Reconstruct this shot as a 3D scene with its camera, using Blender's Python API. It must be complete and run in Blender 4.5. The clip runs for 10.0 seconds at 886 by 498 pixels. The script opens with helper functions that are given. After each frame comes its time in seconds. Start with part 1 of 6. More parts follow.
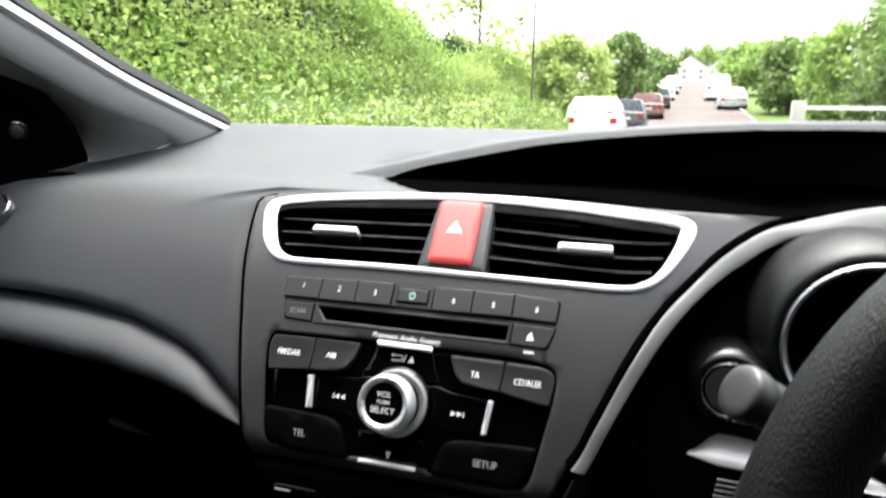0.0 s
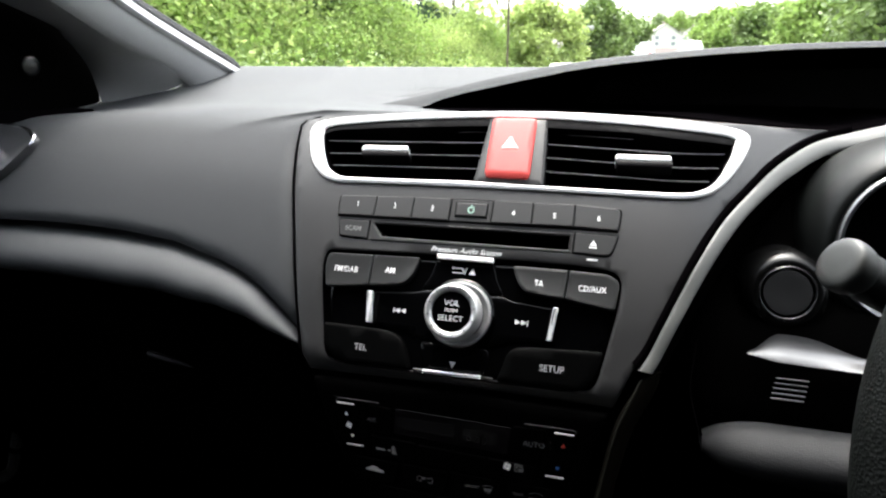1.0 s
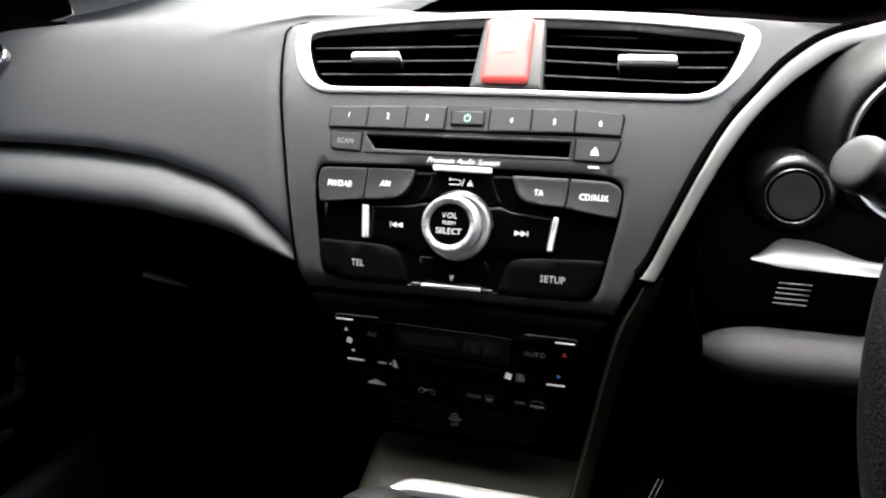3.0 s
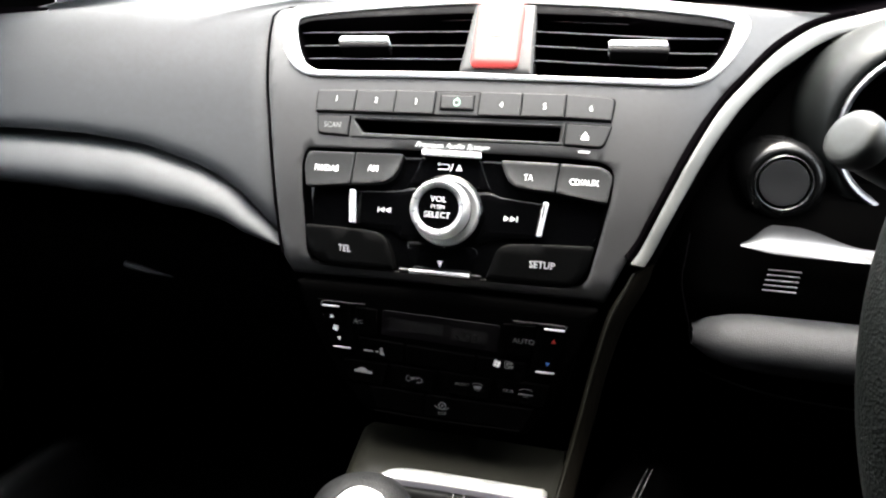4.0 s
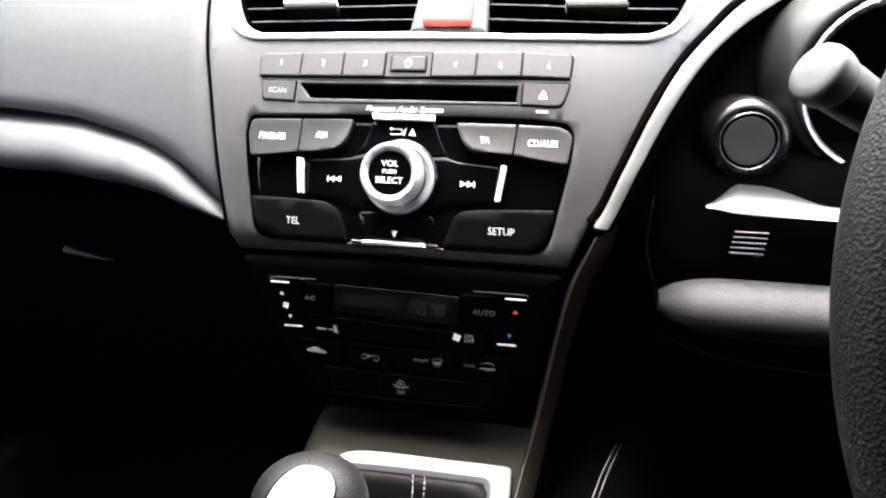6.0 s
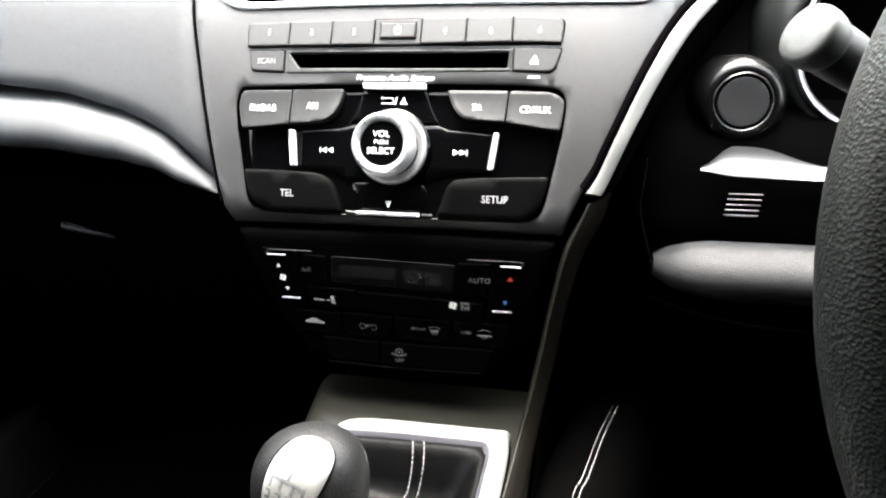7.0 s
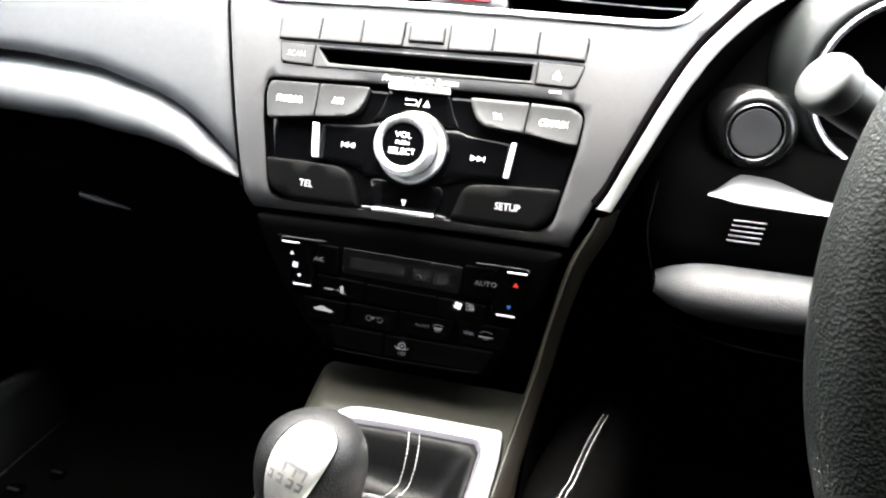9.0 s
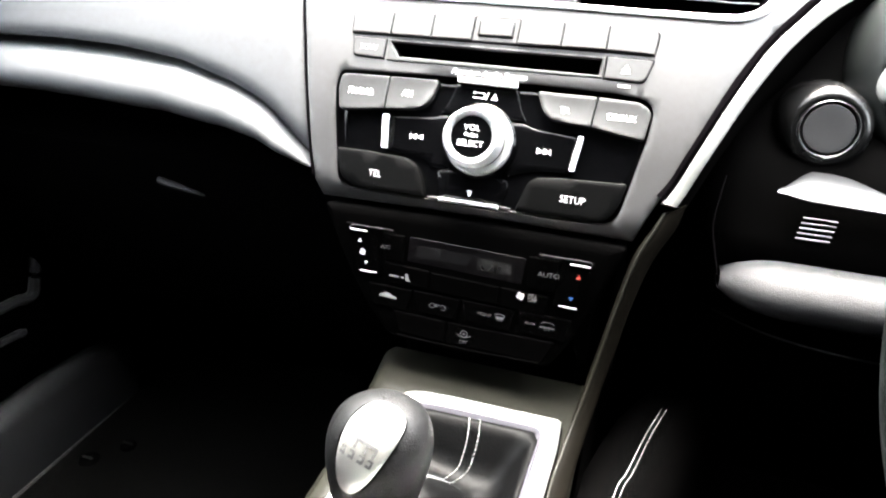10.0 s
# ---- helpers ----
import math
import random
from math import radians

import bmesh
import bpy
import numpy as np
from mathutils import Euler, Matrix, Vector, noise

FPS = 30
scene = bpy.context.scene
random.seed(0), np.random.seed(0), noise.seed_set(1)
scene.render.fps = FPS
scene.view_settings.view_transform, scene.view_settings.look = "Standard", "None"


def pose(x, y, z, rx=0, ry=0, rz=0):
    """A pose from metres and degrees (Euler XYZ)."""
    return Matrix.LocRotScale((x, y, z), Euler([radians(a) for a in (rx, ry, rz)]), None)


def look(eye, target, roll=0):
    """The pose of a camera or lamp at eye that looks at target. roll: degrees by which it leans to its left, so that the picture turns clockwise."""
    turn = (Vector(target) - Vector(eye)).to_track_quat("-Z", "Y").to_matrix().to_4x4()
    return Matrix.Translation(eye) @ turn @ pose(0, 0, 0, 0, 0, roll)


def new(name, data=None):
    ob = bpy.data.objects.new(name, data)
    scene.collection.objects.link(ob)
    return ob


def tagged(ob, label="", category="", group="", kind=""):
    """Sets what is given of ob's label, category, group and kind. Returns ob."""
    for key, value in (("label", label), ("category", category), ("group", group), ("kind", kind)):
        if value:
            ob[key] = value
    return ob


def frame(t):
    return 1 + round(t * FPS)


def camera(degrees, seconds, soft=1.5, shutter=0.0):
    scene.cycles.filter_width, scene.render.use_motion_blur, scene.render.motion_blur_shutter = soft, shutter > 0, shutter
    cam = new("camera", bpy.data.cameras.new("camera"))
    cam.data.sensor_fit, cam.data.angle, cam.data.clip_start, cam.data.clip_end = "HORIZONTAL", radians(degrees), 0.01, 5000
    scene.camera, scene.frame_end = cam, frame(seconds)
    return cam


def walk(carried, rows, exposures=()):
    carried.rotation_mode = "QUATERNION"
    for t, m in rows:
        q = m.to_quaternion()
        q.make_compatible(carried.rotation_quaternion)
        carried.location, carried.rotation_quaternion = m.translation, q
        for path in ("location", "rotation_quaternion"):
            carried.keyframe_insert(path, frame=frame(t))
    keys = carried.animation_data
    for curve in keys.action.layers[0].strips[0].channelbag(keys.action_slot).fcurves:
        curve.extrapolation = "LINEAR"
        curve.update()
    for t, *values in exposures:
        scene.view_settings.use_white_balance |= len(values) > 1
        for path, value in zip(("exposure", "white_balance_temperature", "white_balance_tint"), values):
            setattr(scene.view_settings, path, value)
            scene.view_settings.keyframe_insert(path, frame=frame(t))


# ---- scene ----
cam = camera(66.7, 10.0, soft=2.2, shutter=0.2)
PATH = [
    (0, (0.164, -0.382, 1.125), (-0.45, 1.476, 0.712), 0.7),
    (0.2, (0.162, -0.385, 1.108), (-0.477, 1.446, 0.619), -2.3),
    (0.5, (0.141, -0.397, 1.098), (-0.508, 1.426, 0.592), -1.2),
    (1, (0.111, -0.41, 1.086), (-0.426, 1.451, 0.587), 0.4),
    (1.5, (0.111, -0.402, 1.082), (-0.327, 1.47, 0.533), -0.8),
    (2, (0.105, -0.397, 1.081), (-0.316, 1.467, 0.492), -1.0),
    (2.5, (0.109, -0.401, 1.081), (-0.378, 1.423, 0.422), -0.2),
    (2.7, (0.108, -0.399, 1.084), (-0.399, 1.386, 0.338), -1.1),
    (3.8, (0.106, -0.401, 1.063), (-0.379, 1.408, 0.363), 0.2),
    (4, (0.105, -0.399, 1.065), (-0.361, 1.407, 0.344), -0.1),
    (4.5, (0.109, -0.395, 1.062), (-0.35, 1.412, 0.337), -0.8),
    (5, (0.111, -0.388, 1.057), (-0.314, 1.423, 0.322), -0.5),
    (5.5, (0.116, -0.383, 1.054), (-0.286, 1.427, 0.304), -0.5),
    (5.7, (0.115, -0.381, 1.04), (-0.287, 1.442, 0.321), -0.4),
    (6.8, (0.107, -0.385, 1.039), (-0.228, 1.412, 0.227), -1.1),
    (7, (0.117, -0.38, 1.044), (-0.27, 1.397, 0.211), -2.0),
    (7.5, (0.118, -0.382, 1.043), (-0.273, 1.379, 0.179), -2.7),
    (8, (0.118, -0.387, 1.047), (-0.295, 1.371, 0.186), -1.1),
    (8.5, (0.115, -0.388, 1.054), (-0.279, 1.371, 0.188), 1.4),
    (9, (0.112, -0.391, 1.055), (-0.27, 1.376, 0.2), 2.8),
    (9.5, (0.097, -0.392, 1.059), (-0.341, 1.364, 0.208), 2.2),
    (10, (0.104, -0.403, 1.058), (-0.412, 1.316, 0.175), 2.2),
]
EXPOSURES = [(0.0, 2.85, 6500, 6), (1.0, 2.8, 6500, 6), (2.5, 3.27, 6600, 6), (4.5, 4.25, 6700, 6), (5.5, 4.55, 6700, 6), (7.5, 5.05, 6700, 6), (9.0, 5.52, 6700, 6), (10.0, 5.72, 6700, 6)]
walk(cam, [(t, look(eye, target, roll)) for t, eye, target, roll in PATH], EXPOSURES)

# ---- light ----
SUN_UP, SUN_TURN = 72.0, -10.0
world = bpy.data.worlds.new("overcast_day")
scene.world = world
world.use_nodes = True
wn = world.node_tree.nodes
sky = wn.new("ShaderNodeTexSky")
sky.sky_type, sky.sun_disc = "NISHITA", False
sky.sun_elevation, sky.sun_rotation = radians(SUN_UP), radians(SUN_TURN)
sky.air_density, sky.dust_density, sky.ozone_density = 1.0, 6.0, 0.6
wn["Background"].inputs[1].default_value = 0.15
veil = wn.new("ShaderNodeHueSaturation")
veil.inputs["Saturation"].default_value = 0.35
world.node_tree.links.new(sky.outputs[0], veil.inputs["Color"])
world.node_tree.links.new(veil.outputs[0], wn["Background"].inputs[0])
sun = new("sun", bpy.data.lights.new("sun", "SUN"))
sun.data.energy, sun.data.angle, sun.data.color = 0.38, radians(40), (1.0, 1.0, 1.0)
a, e = radians(SUN_TURN), radians(SUN_UP)
sun.matrix_world = look((math.sin(a) * math.cos(e) * 40, math.cos(a) * math.cos(e) * 40, math.sin(e) * 40), (0, 0, 0))


# ---- materials ----
def material(name, colour, rough=0.5, metal=0.0, spec=0.5, vary=0.15, scale=6.0, grain=0.0, grain_scale=900.0,
             rough_vary=0.08, per_piece=0.0, coat=0.0, cells=False, through_light=0.0):
    """A principled material: colour varied at two scales, roughness varied, fine relief."""
    m = bpy.data.materials.new(name)
    m.use_nodes = True
    nodes, links = m.node_tree.nodes, m.node_tree.links
    p = nodes["Principled BSDF"]
    at = nodes.new("ShaderNodeTexCoord").outputs["Object"]
    big, fine = nodes.new("ShaderNodeTexNoise"), nodes.new("ShaderNodeTexNoise")
    big.inputs["Scale"].default_value, big.inputs["Detail"].default_value = scale, 4
    fine.inputs["Scale"].default_value, fine.inputs["Detail"].default_value = scale * 22, 3
    for n in (big, fine):
        links.new(at, n.inputs["Vector"])
    mix = nodes.new("ShaderNodeMath")
    mix.operation = "MULTIPLY_ADD"
    links.new(fine.outputs[0], mix.inputs[0])
    mix.inputs[1].default_value = 0.4
    links.new(big.outputs[0], mix.inputs[2])
    value = mix.outputs[0]
    if per_piece:
        geo = nodes.new("ShaderNodeNewGeometry")
        add = nodes.new("ShaderNodeMath")
        add.operation = "MULTIPLY_ADD"
        links.new(geo.outputs["Random Per Island"], add.inputs[0])
        add.inputs[1].default_value = per_piece
        links.new(value, add.inputs[2])
        value = add.outputs[0]
    ramp = nodes.new("ShaderNodeMapRange")
    ramp.inputs[1].default_value, ramp.inputs[2].default_value = 0.4, 1.0 + per_piece
    ramp.inputs[3].default_value, ramp.inputs[4].default_value = 1 - vary, 1 + vary
    links.new(value, ramp.inputs[0])
    tint = nodes.new("ShaderNodeVectorMath")
    tint.operation = "SCALE"
    tint.inputs[0].default_value = colour[:3]
    links.new(ramp.outputs[0], tint.inputs["Scale"])
    links.new(tint.outputs[0], p.inputs["Base Color"])
    r = nodes.new("ShaderNodeMapRange")
    r.inputs[1].default_value, r.inputs[2].default_value = 0.3, 1.0
    r.inputs[3].default_value, r.inputs[4].default_value = max(rough - rough_vary, 0.02), min(rough + rough_vary, 1)
    links.new(mix.outputs[0], r.inputs[0])
    links.new(r.outputs[0], p.inputs["Roughness"])
    p.inputs["Metallic"].default_value, p.inputs["Specular IOR Level"].default_value = metal, spec
    p.inputs["Coat Weight"].default_value, p.inputs["Coat Roughness"].default_value = coat, 0.08
    if grain:
        g = nodes.new("ShaderNodeTexVoronoi" if cells else "ShaderNodeTexNoise")
        g.inputs["Scale"].default_value = grain_scale
        links.new(at, g.inputs["Vector"])
        b = nodes.new("ShaderNodeBump")
        b.inputs["Strength"].default_value, b.inputs["Distance"].default_value = grain, 0.0006
        links.new(g.outputs[0], b.inputs["Height"])
        links.new(b.outputs[0], p.inputs["Normal"])
    if through_light:
        t = nodes.new("ShaderNodeBsdfTranslucent")
        links.new(tint.outputs[0], t.inputs[0])
        s = nodes.new("ShaderNodeMixShader")
        s.inputs[0].default_value = through_light
        links.new(p.outputs[0], s.inputs[1])
        links.new(t.outputs[0], s.inputs[2])
        links.new(s.outputs[0], nodes["Material Output"].inputs[0])
    return m


def glass(name, gloss=0.04, tint=(1, 1, 1)):
    m = bpy.data.materials.new(name)
    m.use_nodes = True
    nodes, links = m.node_tree.nodes, m.node_tree.links
    nodes.remove(nodes["Principled BSDF"])
    clear, shine, both = nodes.new("ShaderNodeBsdfTransparent"), nodes.new("ShaderNodeBsdfGlossy"), nodes.new("ShaderNodeMixShader")
    clear.inputs[0].default_value = (*tint, 1)
    shine.inputs["Roughness"].default_value = 0.02
    both.inputs[0].default_value = gloss
    links.new(clear.outputs[0], both.inputs[1])
    links.new(shine.outputs[0], both.inputs[2])
    links.new(both.outputs[0], nodes["Material Output"].inputs[0])
    return m


PAD = material("soft_dash_plastic", (0.0475, 0.0492, 0.0518), 0.55, spec=0.14, grain=0.35, grain_scale=1500, cells=True, vary=0.08)
FASCIA = material("satin_grey_plastic", (0.0285, 0.028, 0.0286), 0.42, spec=0.45, grain=0.12, grain_scale=2600, vary=0.05)
KEY = material("key_plastic", (0.0225, 0.0225, 0.0232), 0.47, spec=0.34, grain=0.08, grain_scale=2600, vary=0.08)
GLOSS = material("piano_black", (0.0012, 0.0012, 0.0014), 0.08, spec=0.18, rough_vary=0.03, vary=0.2)
# far darker than black plastic, so the colour itself carries the cabin's shade
BLACK = material("shaded_matt_black_plastic", (0.0006, 0.00056, 0.00057), 0.6, spec=0.003, grain=0.25, grain_scale=1200, vary=0.1)
# near-zero colour without sheen, putting the shade of recesses into the material
LINER = material("cavity_shade_black", (0.0011, 0.0009, 0.0011), 0.8, spec=0.0, vary=0.2)
CHROME = material("satin_chrome", (0.80, 0.80, 0.82), 0.24, metal=1.0, vary=0.04)
BRIGHT = material("satin_silver_paint", (0.74, 0.74, 0.75), 0.36, metal=0.0, vary=0.03, coat=0.2)
SILVER = material("silver_paint", (0.62, 0.62, 0.60), 0.34, metal=0.85, vary=0.05, grain=0.05, grain_scale=3000)
ARCH = material("warm_grey_trim", (0.095, 0.096, 0.092), 0.45, metal=0.0, vary=0.05, grain=0.06, grain_scale=2400)
# rail and deck: warm grey trim, far darker than the arch to hold shade
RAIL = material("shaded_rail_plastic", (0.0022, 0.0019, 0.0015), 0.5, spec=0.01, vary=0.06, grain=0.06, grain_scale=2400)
DECK = material("warm_shaded_console_plastic", (0.0052, 0.0051, 0.0037), 0.5, spec=0.08, vary=0.06, grain=0.06, grain_scale=2400)
RED = material("hazard_red", (0.60, 0.070, 0.065), 0.5, spec=0.3, vary=0.05)
PRINT = material("white_print", (0.80, 0.80, 0.80), 0.5, vary=0.04)
DIM_PRINT = material("grey_print", (0.07, 0.07, 0.073), 0.5, vary=0.1)
RED_PRINT = material("red_print", (0.30, 0.025, 0.02), 0.5, vary=0.05)
BLUE_PRINT = material("blue_print", (0.03, 0.10, 0.28), 0.5, vary=0.05)
LEATHER = material("black_leather", (0.0009, 0.0009, 0.001), 0.46, spec=0.055, grain=0.15, grain_scale=700, cells=True, vary=0.2)
RIM_SKIN = material("grained_wheel_leather", (0.0034, 0.0043, 0.0039), 0.48, spec=0.16, grain=0.5, grain_scale=800, cells=True, vary=0.15)
SILL = material("dim_sill_plastic", (0.018, 0.018, 0.019), 0.4, spec=0.3, vary=0.1)
DIAL_RING = material("dark_chrome", (0.27, 0.27, 0.28), 0.3, metal=0.9, vary=0.04)
THREAD = material("pale_thread", (0.36, 0.36, 0.35), 0.7, vary=0.15)
# mat carpet, taken well below its own tone to hold footwell shade
CARPET = material("dark_shaded_carpet", (0.0017, 0.0017, 0.00165), 0.95, spec=0.02, grain=1.0, grain_scale=500, vary=0.35, scale=14)
PILLAR = material("grey_pillar_trim", (0.23, 0.23, 0.232), 0.6, spec=0.4, grain=0.3, grain_scale=1600, vary=0.06)
PILLAR_EDGE = material("pale_pillar_edge", (0.55, 0.55, 0.56), 0.5, spec=0.5, vary=0.04)
HEADLINER = material("dark_headliner", (0.07, 0.07, 0.07), 0.9, grain=0.5, grain_scale=900, vary=0.05)
CLOTH = material("dark_seat_cloth", (0.03, 0.03, 0.032), 0.9, grain=0.7, grain_scale=700, vary=0.2)
DISPLAY = material("smoked_display", (0.0025, 0.0022, 0.0025), 0.15, spec=0.10, rough_vary=0.02)
UPPER_DISPLAY = material("dark_screen", (0.006, 0.005, 0.006), 0.35, spec=0.15)
WINDSCREEN = glass("windscreen_glass", 0.035)


# ---- building tools ----
def finish(name, bm, mat, parent=None, label="", sharp=38):
    bmesh.ops.recalc_face_normals(bm, faces=bm.faces)
    me = bpy.data.meshes.new(name)
    bm.to_mesh(me)
    bm.free()
    me.materials.append(mat)
    me.shade_smooth()
    me.set_sharp_from_angle(angle=radians(sharp))
    ob = new(name, me)
    ob.parent = parent
    if label:
        ob["label"] = label
    return ob


def part(name, bm, mat, parent, label="", sharp=38):
    return finish(name, bm, mat, parent, label, sharp)


def thing(name, label, category, at=(0, 0, 0), group="", kind=""):
    """An empty at the base of a thing, whose parts keep their world places."""
    ob = new(name)
    ob.empty_display_size = 0.05
    return tagged(ob, label, category, group, kind)


def inside(p, loop):
    hit, n = False, len(loop)
    for i in range(n):
        (x0, y0), (x1, y1) = loop[i], loop[(i + 1) % n]
        if (y0 > p[1]) != (y1 > p[1]) and p[0] < (x1 - x0) * (p[1] - y0) / (y1 - y0) + x0:
            hit = not hit
    return hit


def fill(loops, step):
    """Triangles of a flat outline (the first loop) with holes (the rest), with inner points every step metres."""
    pts, edges = [], []
    for loop in loops:
        k = len(pts)
        pts += [Vector(p) for p in loop]
        edges += [(k + i, k + (i + 1) % len(loop)) for i in range(len(loop))]
    if step:
        xs, ys = [p[0] for p in loops[0]], [p[1] for p in loops[0]]
        for i in range(int((max(xs) - min(xs)) / step) + 1):
            for j in range(int((max(ys) - min(ys)) / step) + 1):
                p = (min(xs) + (i + 0.5) * step, min(ys) + (j + 0.5) * step)
                if inside(p, loops[0]) and not any(inside(p, h) for h in loops[1:]):
                    if min((Vector(p) - q).length for q in pts[:sum(map(len, loops))]) > step * 0.35:
                        pts.append(Vector(p))
    from mathutils.geometry import delaunay_2d_cdt
    v, _, f, *_ = delaunay_2d_cdt(pts, edges, [], 1, 1e-7)
    keep = []
    for t in f:
        c = sum((v[i] for i in t), Vector((0, 0))) / len(t)
        if inside(c, loops[0]) and not any(inside(c, h) for h in loops[1:]):
            keep.append(t)
    return v, keep


def span(loop, z):
    xs = []
    for (x0, z0), (x1, z1) in zip(loop, loop[1:] + loop[:1]):
        if (z0 > z) != (z1 > z):
            xs.append(x0 + (x1 - x0) * (z - z0) / (z1 - z0))
    return min(xs), max(xs)


def area(loop):
    return sum(a[0] * b[1] - b[0] * a[1] for a, b in zip(loop, loop[1:] + loop[:1])) / 2


def inset(loop, d):
    """The outline moved inwards by d."""
    n, s, out = len(loop), 1 if area(loop) > 0 else -1, []
    for i in range(n):
        a, b, c = Vector(loop[i - 1]), Vector(loop[i]), Vector(loop[(i + 1) % n])
        u, w = (b - a).normalized(), (c - b).normalized()
        m = Vector((-u.y - w.y, u.x + w.x)) * s
        m = m.normalized() if m.length > 1e-9 else Vector((-u.y, u.x)) * s
        k = max(abs(m.dot(Vector((-u.y, u.x)))), 0.5)
        out.append(tuple(b + m * d / k))
    return out


def rounded(points, r=0.002, n=4):
    """An outline with its corners rounded; a point may carry a radius of its own."""
    out, m = [], len(points)
    for i in range(m):
        a, b, c = (Vector(points[j % m][:2]) for j in (i - 1, i, i + 1))
        rad = points[i][2] if len(points[i]) > 2 else r
        u, w = a - b, c - b
        cut = min(rad, u.length * 0.45, w.length * 0.45)
        p, q = b + u.normalized() * cut, b + w.normalized() * cut
        for k in range(n + 1):
            t = k / n
            out.append(tuple(p * (1 - t) ** 2 + b * 2 * t * (1 - t) + q * t * t))
    return out


def curve(points, n=6, closed=False):
    """A smooth line through points (Catmull-Rom), of two or three coordinates."""
    m, out = len(points), []
    P = [Vector(p) for p in points]
    for i in range(m if closed else m - 1):
        if closed:
            a, b, c, d = (P[(i + k) % m] for k in (-1, 0, 1, 2))
        else:
            a, b, c, d = P[max(i - 1, 0)], P[i], P[i + 1], P[min(i + 2, m - 1)]
        for k in range(n):
            t = k / n
            out.append(0.5 * (2 * b + (c - a) * t + (2 * a - 5 * b + 4 * c - d) * t * t + (3 * b - a - 3 * c + d) * t ** 3))
    if not closed:
        out.append(P[-1])
    return [tuple(p) for p in out]


def slab(outline, place, low, high, bevel=0.0006, step=0, holes=(), bm=None):
    """A plate with an outline, laid by place(u, v, height), with a bevelled upper edge; holes go through."""
    bm = bm or bmesh.new()
    loops = [inset(list(outline), bevel)] + [inset(list(h), -bevel) for h in holes]
    v, f = fill(loops, step)
    top = [bm.verts.new(place(p[0], p[1], high)) for p in v]
    for t in f:
        bm.faces.new([top[i] for i in t])
    for loop, moved in zip([list(outline), *map(list, holes)], loops):
        near = [min(top, key=lambda q, w=Vector(place(p[0], p[1], high)): (q.co - w).length_squared) for p in moved]
        mid = [bm.verts.new(place(p[0], p[1], high - bevel)) for p in loop]
        base = [bm.verts.new(place(p[0], p[1], low)) for p in loop]
        n = len(loop)
        for i in range(n):
            j = (i + 1) % n
            if near[i] is not near[j]:
                bm.faces.new((near[i], near[j], mid[j], mid[i]))
            bm.faces.new((mid[i], mid[j], base[j], base[i]))
    return bm


def loft(rows, closed=False, caps=False, bm=None):
    """A skin over rows of points."""
    bm = bm or bmesh.new()
    grid = [[bm.verts.new(p) for p in row] for row in rows]
    for a, b in zip(grid, grid[1:]):
        n = len(a)
        for i in range(n if closed else n - 1):
            j = (i + 1) % n
            bm.faces.new((a[i], a[j], b[j], b[i]))
    if caps:
        for row in (grid[0], grid[-1]):
            bm.faces.new(row)
    return bm


def lathe(profile, m, n=40, bm=None, caps=True):
    """A turned body: (radius, height) pairs about the local z of m."""
    bm = bm or bmesh.new()
    rows = [[m @ Vector((r * math.cos(2 * math.pi * k / n), r * math.sin(2 * math.pi * k / n), h)) for k in range(n)] for r, h in profile]
    loft(rows, closed=True, bm=bm)
    bm.verts.ensure_lookup_table()
    count = len(bm.verts)
    for first in () if not caps else (count - n * len(rows), count - n):
        bm.faces.new([bm.verts[first + k] for k in range(n)])
    return bm


def tube(path, radius, n=10, flat=1.0, bm=None):
    """A round bar along a path; radius a number or one for each point."""
    P = [Vector(p) for p in path]
    rows, up = [], Vector((0, 0, 1))
    for i, p in enumerate(P):
        d = (P[min(i + 1, len(P) - 1)] - P[max(i - 1, 0)]).normalized()
        s = d.cross(up if abs(d.z) < 0.95 else Vector((0, 1, 0))).normalized()
        w = s.cross(d)
        r = radius[i] if isinstance(radius, (list, tuple)) else radius
        rows.append([p + (s * math.cos(2 * math.pi * k / n) + w * math.sin(2 * math.pi * k / n) * flat) * r for k in range(n)])
    return loft(rows, closed=True, caps=True, bm=bm)


def box(x0, x1, y0, y1, z0, z1, bevel=0.0, bm=None, segments=2):
    own = bmesh.new()
    bmesh.ops.create_cube(own, size=1)
    for v in own.verts:
        v.co = Vector(((x0 + x1) / 2 + v.co.x * (x1 - x0), (y0 + y1) / 2 + v.co.y * (y1 - y0), (z0 + z1) / 2 + v.co.z * (z1 - z0)))
    if bevel:
        bmesh.ops.bevel(own, geom=own.edges[:], offset=bevel, segments=segments, affect="EDGES", profile=0.6)
    if bm is None:
        return own
    me = bpy.data.meshes.new("join")
    own.to_mesh(me)
    own.free()
    bm.from_mesh(me)
    bpy.data.meshes.remove(me)
    return bm


def ribbon(left, right, bulge, back, n=8):
    """A moulding between two edge lines, arched towards the viewer, with a flat back."""
    rows, m = [], len(left)
    L, R = [Vector(p) for p in left], [Vector(p) for p in right]
    for i in range(m):
        along = (L[min(i + 1, m - 1)] + R[min(i + 1, m - 1)] - L[max(i - 1, 0)] - R[max(i - 1, 0)]).normalized()
        across = R[i] - L[i]
        nrm = across.cross(along).normalized()
        if nrm.y > 0:
            nrm = -nrm
        row = []
        for k in range(n + 1):
            t = k / n
            row.append(L[i] + across * t + nrm * bulge * (1 - (2 * t - 1) ** 2) ** 0.6)
        row += [R[i] - nrm * back, L[i] - nrm * back]
        rows.append(row)
    return loft(rows, closed=True, caps=True)


